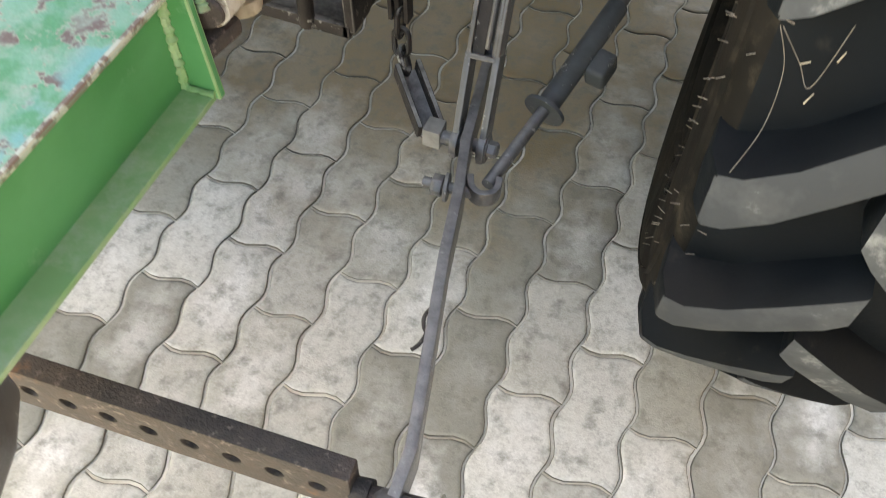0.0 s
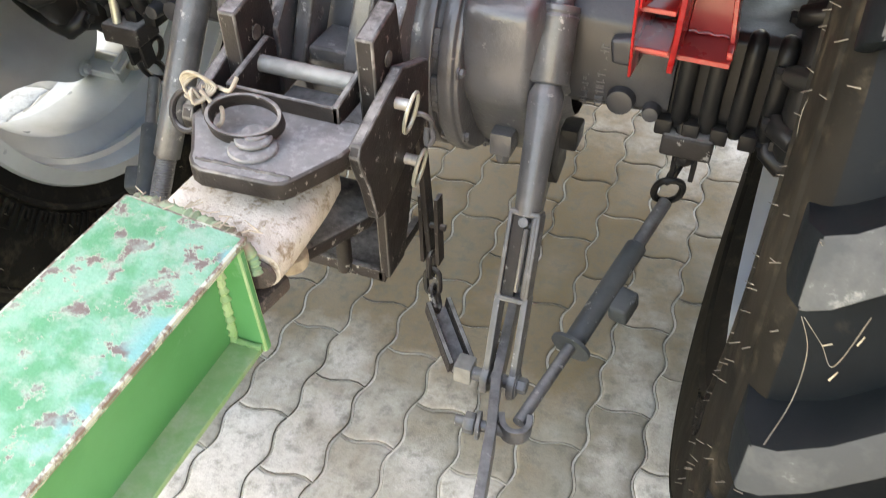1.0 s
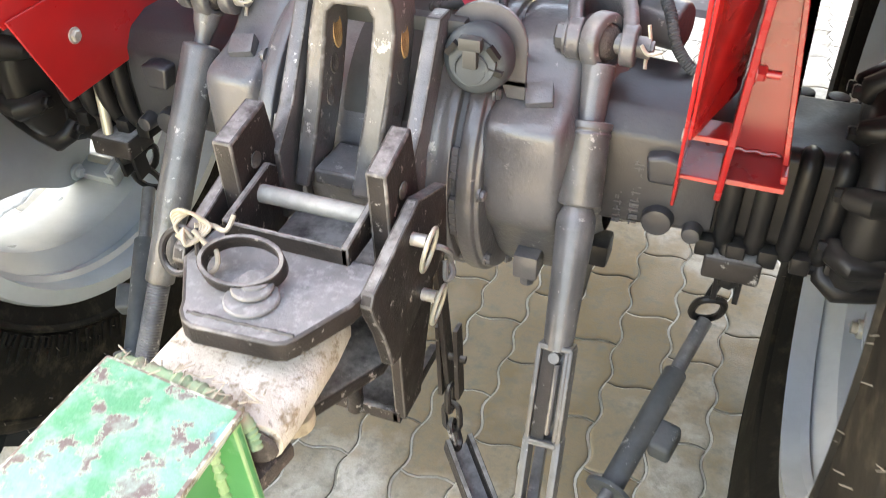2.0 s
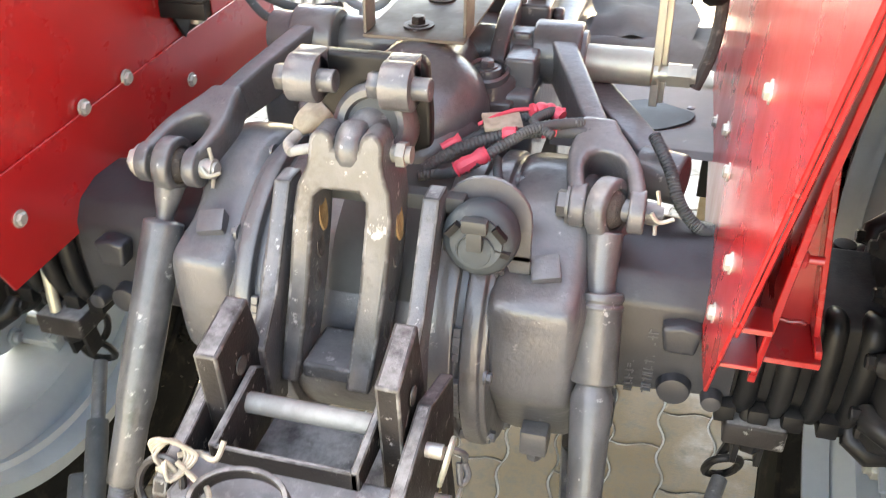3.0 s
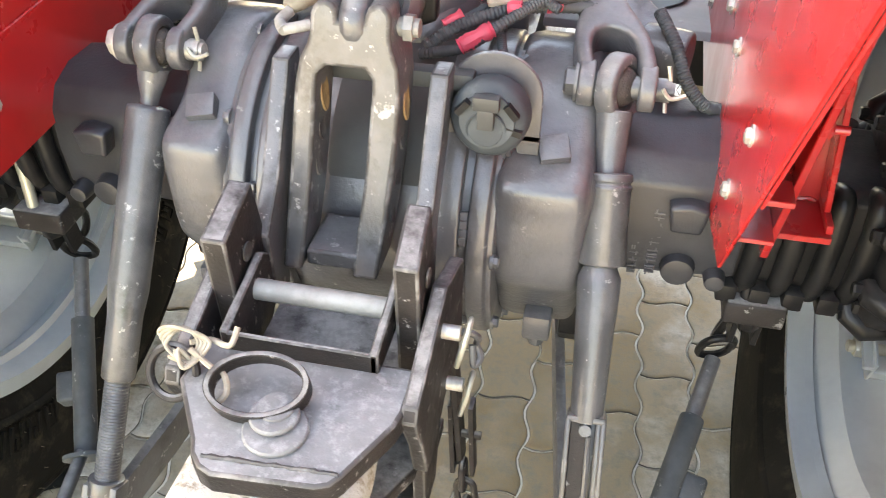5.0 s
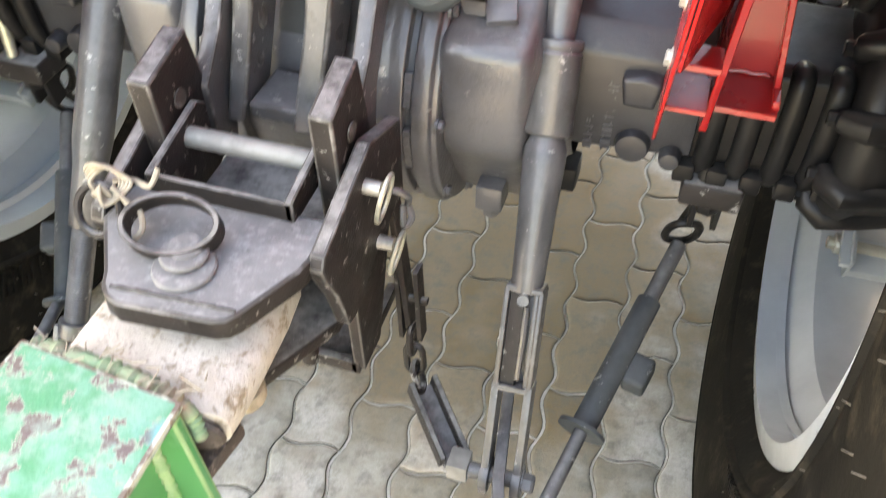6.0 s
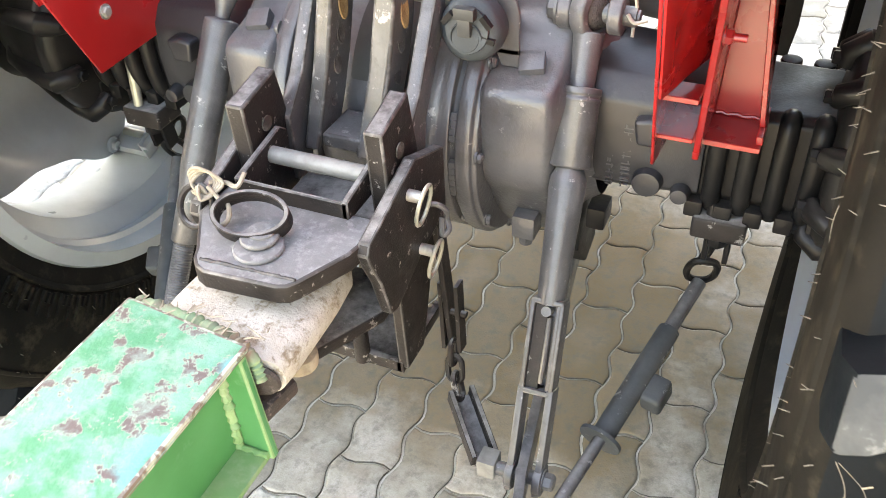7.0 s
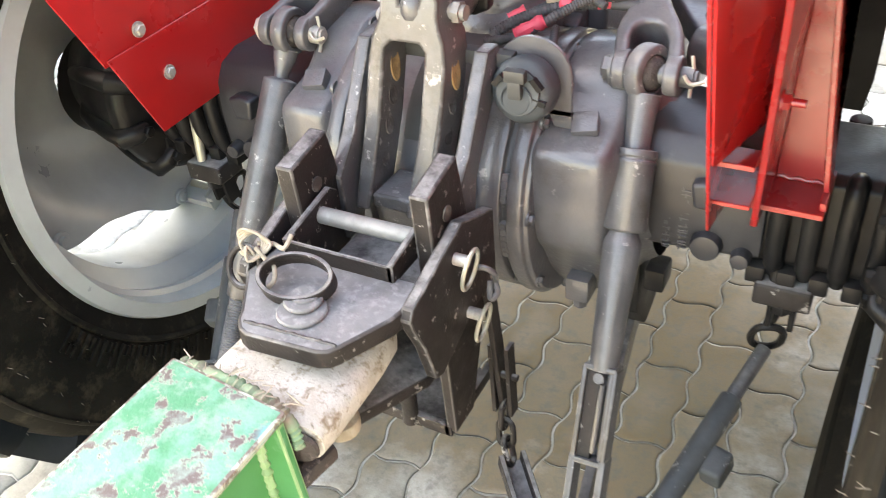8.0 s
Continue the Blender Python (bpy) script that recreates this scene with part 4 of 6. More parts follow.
def ball_eye(parent, end, d, thick, axis=(1, 0, 0)):
    bm = B()
    lathe(bm, [(-0.0125, 0.0245), (-0.0125, 0.034), (-0.009, 0.0375), (0.009, 0.0375), (0.0125, 0.034), (0.0125, 0.0245), (-0.0125, 0.0245)], end, axis, 32, caps=False)
    lathe(bm, [(0.028, max(0.020, thick + 0.005)), (0.045, max(0.017, thick + 0.0035)), (0.062, thick + 0.002), (0.078, thick + 0.001), (0.115, thick)], end, d, 24)
    e = part("eye", bm, STEEL, parent, bevel=0.0015, segs=1)
    bm = B()
    lathe(bm, [(-0.020, 0.012), (-0.017, 0.018), (-0.010, 0.0235), (0.0, 0.0255), (0.010, 0.0235), (0.017, 0.018), (0.020, 0.012)], end, axis, 24)
    part("ball", bm, RUST, e)
    return e


# levelling lift rod with turnbuckle sleeve and slotted channel
d = (P1R - P0R).normalized()
at = lambda f: P0R.lerp(P1R, f)
bm = B()
lathe(bm, [(0, 0.019), (0.001, 0.0275), (0.009, 0.0285), (0.011, 0.0262), (0.014, 0.0262), (0.015, 0.0285), (0.019, 0.0285), (0.020, 0.0272), (0.106, 0.0285), (0.109, 0.023)], at(0.150), d, 36)
rod_r = part("lift_rod", bm, STEEL, tractor, "grey steel levelling lift rod with turnbuckle sleeve", 0.001, 1)
ball_eye(rod_r, P0R, d, 0.0165, (1, -0.42, 0.12))
bm = B()
lathe(bm, [(0, 0.018), (0.006, 0.019), (0.020, 0.0252), (0.034, 0.0255), (0.10, 0.0225), (0.17, 0.0205), (0.196, 0.0190)], at(0.308), d, 28)
part("lower_rod", bm, STEEL, rod_r)
side = Vector((1, 0, 0.05)).normalized()
nrm = side.cross(d).normalized()
if nrm.y > 0:
    nrm = -nrm
c0, c1 = at(0.60), at(0.800)
bm = B()
for k in (-1, 1):
    bar(bm, c0 + side * k * 0.021, c1 + side * k * 0.021, 0.034, 0.007, nrm)
bar(bm, c0 + nrm * 0.008 + side * 0.016, c1 + nrm * 0.008 + side * 0.016, 0.010, 0.008, nrm)
bar(bm, c0 - nrm * 0.010, c1 - nrm * 0.010, 0.008, 0.040, nrm)
for f in (0.0, 1.0):
    p = c0.lerp(c1, f)
    bar(bm, p - d * 0.004, p + d * 0.004, 0.034, 0.046, nrm)
chan = part("slotted_channel", bm, STEEL, rod_r, "slotted steel channel with chipped paint", 0.0022, 2, edge=WORN)
bm = B()
bar(bm, c0 + nrm * 0.006 - side * 0.008, c1 + nrm * 0.006 - side * 0.008, 0.010, 0.019, nrm)
part("slide", bm, HITCH, chan, bevel=0.001, segs=1)
bm = B()
cyl(bm, at(0.62) + nrm * 0.006, at(0.62) + nrm * 0.018, 0.0075, n=16)
tube(bm, [at(0.635) + nrm * 0.008 + side * 0.004, at(0.70) + nrm * 0.012 + side * 0.005, at(0.78) + nrm * 0.010 + side * 0.004], 0.0038, 8)
part("lock_pin", bm, STEEL, chan)
bm = B()
for k in (-1, 1):
    bar(bm, at(0.79) + side * k * 0.021, P1R + d * 0.022 + side * k * 0.021, 0.034, 0.010, nrm)
    cyl(bm, P1R + side * (k * 0.021 - 0.006), P1R + side * (k * 0.021 + 0.006), 0.024, n=20)
part("clevis", bm, STEEL, rod_r, bevel=0.002)
bm = B()
bolt(bm, P1R + side * 0.027, side, 0.013, 0.016)
cyl(bm, P1R - side * 0.06, P1R + side * 0.03, 0.011, n=16)
part("clevis_bolt", bm, STEEL, rod_r)

d = (P1L - P0L).normalized()
at = lambda f: P0L.lerp(P1L, f)
bm = B()
lathe(bm, [(0, 0.014), (0.003, 0.0262), (0.008, 0.0268), (0.24, 0.0262), (0.275, 0.0225), (0.36, 0.0220), (0.362, 0.018)], at(0.110), d, 32)
rod_l = part("lift_rod", bm, STEEL, tractor, "plain grey tubular lift rod", 0.001, 1)
ball_eye(rod_l, P0L, d, 0.0100)
bm = B()
prof = [(0, 0.0155)]
for i in range(34):
    prof += [(0.003 + i * 0.0045, 0.0172), (0.0052 + i * 0.0045, 0.0155)]
lathe(bm, prof, at(0.645), d, 20)
part("threaded_rod", bm, STEEL, rod_l, "ribbed threaded lower rod")
bm = B()
for k in (-1, 1):
    bar(bm, at(0.88) + side * k * 0.020, P1L + d * 0.02 + side * k * 0.020, 0.034, 0.010, (0, -1, 0.5))
cyl(bm, at(0.87), at(0.905), 0.024, n=16)
cyl(bm, P1L - side * 0.045, P1L + side * 0.045, 0.011, n=16)
part("clevis", bm, STEEL, rod_l, bevel=0.002)


# ---- lower links ----
def lower_link(pts, s):
    bm = B()
    rows = []
    pts = [Vector(p) for p in pts]
    for i, p in enumerate(pts):
        w, h = (0.0155, 0.062) if i else (0.015, 0.055)
        rows.append([bm.verts.new(p + Vector((a * w / 2, 0, b * h / 2))) for a, b in ((-1, -1), (1, -1), (1, 1), (-1, 1))])
    for a, b in zip(rows, rows[1:]):
        for i in range(4):
            bm.faces.new((a[i], a[(i + 1) % 4], b[(i + 1) % 4], b[i]))
    bm.faces.new(rows[0][::-1])
    bm.faces.new(rows[-1])
    ln = part("lower_link", bm, STEEL, tractor, "flat grey steel lower link arm", 0.003, 2)
    bm = B()
    e = pts[0]
    lathe(bm, [(-0.022, 0.022), (-0.022, 0.034), (-0.016, 0.040), (0.016, 0.040), (0.022, 0.034), (0.022, 0.022)], e, (1, 0, 0), 32)
    part("ball_end", bm, STEEL, ln)
    return ln


link_r = lower_link([(0.402, 0.565, 0.345), (0.399, 0.648, 0.352), (0.368, 0.784, 0.356), (0.340, 0.904, 0.356), (0.317, 1.022, 0.352), (0.293, 1.115, 0.340), (0.265, 1.30, 0.345), (0.225, 1.60, 0.37), (0.205, 1.80, 0.385)], 1)
link_l = lower_link([(-0.452, 0.565, 0.345), (-0.449, 0.648, 0.352), (-0.418, 0.784, 0.356), (-0.390, 0.904, 0.356), (-0.367, 1.022, 0.352), (-0.343, 1.115, 0.340), (-0.315, 1.30, 0.345), (-0.275, 1.60, 0.37), (-0.255, 1.80, 0.385)], -1)
bm = B()
# hanging wire hook on the link
tube(bm, curve_pts([(0.369, 0.822, 0.366), (0.361, 0.828, 0.371), (0.357, 0.817, 0.367), (0.361, 0.806, 0.363), (0.366, 0.800, 0.360), (0.363, 0.785, 0.356), (0.356, 0.776, 0.352)], 6), 0.0026, 8)
part("wire_hook", bm, RUST, link_r).location = (-0.010, 0.0, 0.0)
bm = B()
cyl(bm, (0.268, 1.036, 0.347), (0.345, 1.042, 0.347), 0.0085, n=16)
cyl(bm, (0.282, 1.037, 0.347), (0.298, 1.038, 0.347), 0.0165, n=6)
cyl(bm, (0.300, 1.038, 0.347), (0.306, 1.039, 0.347), 0.021, n=20)
part("stabiliser_bolt", bm, STEEL, link_r, bevel=0.001, segs=1).location = (-0.010, 0.0, 0.0)
bm = B()
strap(bm, curve_pts([Vector(p) for p in ((0.326, 1.058, 0.350), (0.334, 1.040, 0.350), (0.348, 1.031, 0.350), (0.363, 1.036, 0.350), (0.369, 1.050, 0.350), (0.366, 1.068, 0.350))], 5), (0.0, 0.1, 1.0), 0.024, 0.010)
part("hook", bm, STEEL, link_r, bevel=0.002).location = (-0.007, 0.004, 0.0)

# drop brackets below the axle that carry the links
for s in (1, -1):
    bm = B()
    prism(bm, [(1.50, 0.64), (1.57, 0.64), (1.62, 0.42), (1.56, 0.40), (1.50, 0.47)], "x", CX + s * 0.262 - 0.016, CX + s * 0.262 + 0.016)
    box(bm, CX + s * 0.30 - 0.016, CX + s * 0.30 + 0.016, 1.50, 1.55, 0.52, 0.56)
    part("link_bracket", bm, BLACK, tractor, "dark cast bracket below the axle", 0.006)


# ---- stabilisers ----
def stabiliser(s, eye, top, flange, low):
    eye, top, flange, low = (Vector(p) for p in (eye, top, flange, low))
    bm = B()
    cyl(bm, top, flange, 0.0172, n=24)
    st = part("stabiliser", bm, HOSE, tractor, "worn dark grey telescopic stabiliser tube", 0.003)
    d = (flange - top).normalized()
    bm = B()
    lathe(bm, [(-0.003, 0.012), (-0.003, 0.033), (0.003, 0.033), (0.003, 0.012)], flange, d, 24)
    part("collar", bm, HOSE, st)
    bm = B()
    cyl(bm, top - d * 0.10, top + d * 0.02, 0.0115, n=16)
    part("upper_rod", bm, STEEL, st)
    bm = B()
    cyl(bm, flange - d * 0.02, low, 0.0095, n=16)
    part("lower_rod", bm, STEEL, st)
    bm = B()
    mid = top.lerp(flange, 0.55)
    o = Vector((s * 0.034, 0.012, -0.012))
    bar(bm, mid + o - d * 0.024, mid + o + d * 0.024, 0.04, 0.034, (0, 0, 1))
    part("stop_block", bm, HOSE, st, bevel=0.008, segs=3)
    # shackle: a long link through the eye of the rod, hung from a second one
    base = top - d * 0.10
    for mid_, w, half_w, half_l in ((base + Vector((0, 0.004, 0.022)), Vector((1, 0.25, 0)), 0.0225, 0.036), (base + Vector((0.004, 0.016, 0.058)), Vector((0.35, 1, 0)), 0.0145, 0.028)):
        bm = B()
        w = w.normalized()
        up = (eye + Vector((0, 0, -0.02)) - base).normalized()
        up = (up - w * up.dot(w)).normalized()
        loop = []
        for i in range(28):
            a = 2 * math.pi * i / 28
            ca, sa = math.cos(a), math.sin(a)
            loop.append(mid_ + w * math.copysign(abs(ca) ** 0.75, ca) * half_w + up * math.copysign(abs(sa) ** 0.85, sa) * half_l)
        tube(bm, loop, 0.0060, 8, True)
        part("shackle", bm, BLACK, st)
    # hanger block under the axle
    bm = B()
    q = eye
    box(bm, q.x - 0.038, q.x + 0.038, q.y - 0.025, q.y + 0.04, q.z - 0.002, q.z + 0.034)
    blk = part("hanger_block", bm, HITCH, tractor, "cast hanger block under the brake housing", 0.006, 3)
    bm = B()
    cyl(bm, (q.x, q.y, q.z), (q.x, q.y, q.z - 0.022), 0.016, n=6)
    bar(bm, q + Vector((-0.014, 0.012, -0.004)), q + Vector((-0.014, 0.02, -0.06)), 0.03, 0.008, (0, 1, 0))
    bar(bm, q + Vector((0.016, 0.012, -0.004)), q + Vector((0.016, 0.02, -0.06)), 0.03, 0.008, (0, 1, 0))
    part("hanger_bolt", bm, BLACK, blk, bevel=0.001, segs=1)
    bm = B()
    cyl(bm, (q.x - 0.012, q.y - 0.008, q.z + 0.03), (q.x - 0.03, q.y + 0.03, q.z + 0.24), 0.0085, n=14)
    part("tie_rod", bm, ZINC if s < 0 else BLACK, blk)


stabiliser(1, (0.472, 1.450, 0.606), (0.431, 1.418, 0.424), (0.379, 1.222, 0.360), (0.346, 1.060, 0.352))
stabiliser(-1, (-0.523, 1.430, 0.604), (-0.500, 1.400, 0.440), (-0.425, 1.229, 0.335), (-0.394, 1.055, 0.345))

# ---- check chain ----
bm = B()
bar(bm, (0.120, 1.255, 0.66), (0.134, 1.262, 0.43), 0.026, 0.009, (0, 1, 0))
chain = part("check_chain", bm, HITCH, tractor, "dark check chain with flat bar ends", 0.0015, 1)
bm = B()
for k in (-1, 1):
    bar(bm, (0.133 + k * 0.013, 1.259, 0.545), (0.139 + k * 0.013, 1.252, 0.420), 0.022, 0.006, (0, 1, 0))
cyl(bm, (0.118, 1.255, 0.49), (0.160, 1.255, 0.49), 0.0055, n=10)
part("shackle", bm, HITCH, chain)


def link_ring(bm, c, axis, across, long_, wide, r):
    c, axis, across = Vector(c), Vector(axis).normalized(), Vector(across).normalized()
    pts = []
    for i in range(24):
        a = 2 * math.pi * i / 24
        sx = math.sin(a)
        pts.append(c + axis * (long_ / 2 - wide / 2) * (1 if math.cos(a) > 0 else -1) * (1 if abs(math.cos(a)) > 0.05 else 0) + axis * math.cos(a) * wide / 2 + across * sx * wide / 2)
    tube(bm, pts, r, 8, True)


for c, ax, ac in (((0.140, 1.246, 0.415), (0.1, -0.3, -1), (0, 1, -0.2)), ((0.146, 1.236, 0.388), (0.2, -0.4, -1), (1, 0, 0.2)), ((0.154, 1.226, 0.362), (0.4, -0.4, -0.8), (0, 1, -0.4))):
    bm = B()
    link_ring(bm, c, ax, ac, 0.042, 0.024, 0.0048)
    part("chain_link", bm, HITCH, chain)
bm = B()
for k in (-1, 1):
    o = Vector((0.013 * k, 0.011 * k, 0))
    bar(bm, Vector((0.160, 1.222, 0.355)) + o, Vector((0.232, 1.140, 0.322)) + o, 0.030, 0.008, (0, 0, 1))
bar(bm, Vector((0.160, 1.222, 0.343)), Vector((0.232, 1.140, 0.310)), 0.006, 0.030, (0, 0, 1))
part("bar_end", bm, HITCH, chain, bevel=0.001, segs=1)
bm = B()
box(bm, 0.228, 0.256, 1.114, 1.146, 0.312, 0.346)
part("square_block", bm, PIN, chain, "pale square steel block", 0.003)
chain.location = (-0.007, 0.010, 0.006)

# ---- tow hitch ----
bm = B()
prism(bm, [(-0.104, 1.114), (-0.108, 1.054), (-0.067, 0.990), (-0.061, 0.976), (-0.050, 0.964), (-0.036, 0.958), (0.056, 0.964), (0.068, 0.969), (0.076, 0.980), (0.106, 1.042), (0.110, 1.060), (0.110, 1.114)], "z", 0.744, 0.770)
hitch = part("tow_hitch", bm, DUSTY, tractor, "heavy dark steel tow hitch with dusty top plate", 0.0045, 3, limit=50, edge=WORN)
hitch.data.materials.append(HITCH)
for q in hitch.data.polygons:
    if abs(q.normal.z) < 0.5:
        q.material_index = 2
bm = B()
wr = random.Random(4)
tube(bm, [(-0.050 + 0.0042 * i, 0.9755 + 0.00020 * i + wr.uniform(-0.0006, 0.0006), 0.7705) for i in range(30)], 0.0025, 6, radii=[wr.uniform(0.0014, 0.0030) for i in range(30)])
part("weld", bm, WORN, hitch)
bm = B()
prism(bm, [(-0.085, 1.14), (-0.085, 1.00), (-0.05, 0.955), (0.035, 0.955), (0.062, 1.01), (0.108, 1.10), (0.108, 1.17), (-0.08, 1.17)], "z", 0.612, 0.632)
part("lower_plate", bm, HITCH, hitch, bevel=0.005, segs=3)
for s, x0 in ((1, 0.107), (-1, -0.126)):
    bm = B()
    prism(bm, [(1.190, 0.812), (1.062, 0.774), (1.054, 0.760), (1.058, 0.745), (1.078, 0.70), (1.096, 0.636), (1.114, 0.630), (1.20, 0.665), (1.275, 0.675), (1.275, 0.78), (1.22, 0.80)], "x", x0, x0 + 0.016)
    part("side_plate", bm, HITCH, hitch, bevel=0.0028, edge=WORN)
    bm = B()
    x1 = x0 - s * 0.006
    prism(bm, [(1.16, 0.465), (1.215, 0.465), (1.285, 0.66), (1.285, 0.70), (1.15, 0.70)], "x", min(x1, x1 + s * 0.016) - 0.012 * (s > 0), max(x1, x1 + s * 0.016) - 0.012 * (s > 0))
    part("drop_plate", bm, HITCH, hitch, bevel=0.003, edge=WORN)
bm = B()
for x0, x1, y0, y1 in ((-0.11, 0.095, 1.158, 1.170), (-0.11, -0.098, 1.158, 1.30), (0.085, 0.097, 1.158, 1.30)):
    box(bm, x0, x1, y0, y1, 0.455, 0.475)
box(bm, -0.10, 0.09, 1.17, 1.30, 0.452, 0.457)
part("bottom_frame", bm, HITCH, hitch, bevel=0.002)
bm = B()
cyl(bm, (0.03, 1.16, 0.46), (0.03, 1.16, 0.61), 0.012, n=14)
part("post", bm, HITCH, hitch)
bm = B()
cyl(bm, (-0.03, 1.02, 0.580), (-0.03, 1.02, 0.62), 0.016, n=16)
part("post", bm, HITCH, hitch)
# thick drilled ears that carry on upward as narrow straps
for x0, x1 in ((0.078, 0.103), (-0.113, -0.087)):
    bm = B()
    prism(bm, [(1.145, 0.866), (1.236, 0.874), (1.275, 0.70), (1.20, 0.66), (1.155, 0.70)], "x", x0, x1)
    for v in bm.verts:
        v.co.x -= (v.co.y - 1.16) * 0.09
    ear = part("ear", bm, HITCH, hitch, bevel=0.0035, segs=3, edge=WORN)
    # pale discs paint in the lit inside seen through the hole
    for h in (1, -1):
        bm = B()
        cyl(bm, ((x0 if h < 0 else x1) - h * 0.0005, 1.190, 0.820), ((x0 if h < 0 else x1) + h * 0.0012, 1.190, 0.820), 0.0105, n=20)
        part("hole", bm, WORN, ear)
    xm = (x0 + x1) / 2 - (0.012 if x0 > 0 else -0.004)
    bm = B()
    prism(bm, [(1.24, 0.80), (1.285, 0.845), (1.352, 0.955), (1.385, 0.955), (1.385, 0.93), (1.30, 0.80), (1.28, 0.70), (1.24, 0.70)], "x", xm - 0.010, xm + 0.010)
    part("strap", bm, STEEL, hitch, bevel=0.003, edge=WORN)
# dark plate, added to stand for the shade in the open hollow
bm = B()
box(bm, -0.086, 0.078, 1.114, 1.262, 0.690, 0.700)
part("floor_plate", bm, HITCH, hitch, bevel=0.002)
# U-shaped stop with a round cross pin
bm = B()
box(bm, -0.080, 0.074, 1.100, 1.106, 0.762, 0.792)
part("front_strip", bm, HITCH, hitch, bevel=0.0018, segs=1, edge=WORN)
for x in (-0.084, 0.066):
    bm = B()
    prism(bm, [(1.100, 0.766), (1.100, 0.794), (1.200, 0.812), (1.215, 0.80), (1.215, 0.766)], "x", x, x + 0.009)
    part("strip", bm, HITCH, hitch, bevel=0.0018, segs=1, edge=WORN)
bm = B()
cyl(bm, (-0.080, 1.174, 0.785), (0.070, 1.174, 0.785), 0.0115, n=24)
part("cross_pin", bm, PIN, hitch, "pale worn steel cross pin", 0.0015, 1)
# linch pins on the side plate
for y, z in ((1.165, 0.775), (1.190, 0.672)):
    bm = B()
    cyl(bm, (0.120, y, z), (0.141, y, z), 0.008, n=16)
    pinb = part("pin", bm, BRIGHT, hitch)
    bm = B()
    ring = []
    for i in range(24):
        a = 2 * math.pi * i / 24
        ring.append((0.146 + 0.006 * math.sin(a), y - 0.006 + 0.019 * math.cos(a), z - 0.006 + 0.029 * math.sin(a)))
    tube(bm, ring, 0.0028, 8, True)
    part("spring_ring", bm, ZINC, pinb)
bm = B()
tube(bm, curve_pts([(0.130, 1.205, 0.735), (0.142, 1.205, 0.738), (0.152, 1.210, 0.728), (0.150, 1.215, 0.712), (0.156, 1.208, 0.70), (0.150, 1.20, 0.695), (0.146, 1.21, 0.715)], 6), 0.004, 8)
part("knotted_wire", bm, STEEL, hitch)

# ---- top link yoke ----
def yoke_y(z):
    for (z0, y0), (z1, y1) in zip(((0.74, 1.252), (0.765, 1.262), (0.845, 1.295), (0.93, 1.315)), ((0.765, 1.262), (0.845, 1.295), (0.93, 1.315), (1.06, 1.336))):
        if z0 <= z <= z1:
            return y0 + (y1 - y0) * (z - z0) / (z1 - z0)
    return 1.336


bm = B()
half_a = [(-0.065, 0.745), (-0.067, 0.80), (-0.068, 0.85), (-0.068, 0.90), (-0.067, 0.945), (-0.063, 0.972), (-0.055, 0.990), (-0.052, 1.004), (-0.052, 1.020), (-0.0495, 1.027), (-0.044, 1.0325), (-0.037, 1.034), (-0.030, 1.031), (-0.0270, 1.028), (-0.025, 1.022), (-0.024, 1.015)]
half_b = [(-0.036, 0.958), (-0.037, 0.945), (-0.037, 0.90), (-0.037, 0.85), (-0.036, 0.80), (-0.036, 0.745)]
outline = half_a + [(-0.021 - x, z) for x, z in half_a[::-1]] + [(-0.021 - x, z) for x, z in half_b[::-1]] + [(0.007, 0.968), (-0.034, 0.968)] + [(x - 0.007, z) for x, z in half_b]
prism(bm, outline, "y", 0.0, 0.066)
for v in bm.verts:
    # the knuckles round off toward the back
    v.co.y *= 1.0 - 0.50 * min(max((v.co.z - 0.965) / 0.068, 0.0), 1.0)
    v.co.y += yoke_y(v.co.z)
box(bm, -0.040, 0.020, 1.262, 1.335, 0.748, 0.770)
for v in bm.verts:
    v.co.x += (v.co.z - 0.968) * 0.07
yoke = part("top_link_yoke", bm, YOKE, tractor, "worn dark grey forged yoke with drilled legs", 0.0045, 3, limit=40, edge=WORN)
for x in (-0.0434, 0.0468):
    for y, z, r, mt in ((1.346, 0.925, 0.0130, OCHRE), (1.336, 0.885, 0.0115, WORN), (1.323, 0.846, 0.0115, WORN), (1.307, 0.802, 0.0100, WORN)):
        bm = B()
        xx = x + (z - 0.968) * 0.07
        # a shallow cup: dirty rim round a sunk floor
        lathe(bm, [(0.0004, 0.0), (0.0006, r * 0.80), (0.0010, r * 0.90), (0.0008, r), (-0.001, r * 1.05)], (xx, y, z), (1, 0, 0.07), 24, caps=False)
        bmesh.ops.scale(bm, vec=(1, 0.86, 1.75 if mt is OCHRE else 1.2), space=Matrix.Translation((-xx, -y, -z)), verts=bm.verts)
        part("hole", bm, mt, yoke)
bm = B()
lathe(bm, [(-0.0165, 0.0), (-0.0165, 0.020), (-0.012, 0.027), (-0.005, 0.0300), (0.005, 0.0300), (0.012, 0.027), (0.0165, 0.020), (0.0165, 0.0)], (-0.006, 1.354, 1.006), (1, 0, 0), 24, caps=False)
cyl(bm, (-0.005, 1.352, 1.002), (0.003, 1.425, 1.014), 0.0265, n=28)
part("ball_stub", bm, STEEL, yoke)
bm = B()
cyl(bm, (0.03, 1.362, 1.0), (0.056, 1.362, 1.0), 0.010, n=12)
cyl(bm, (0.040, 1.362, 1.0), (0.050, 1.362, 1.0), 0.0145, n=6)
part("nut", bm, PIN, yoke)
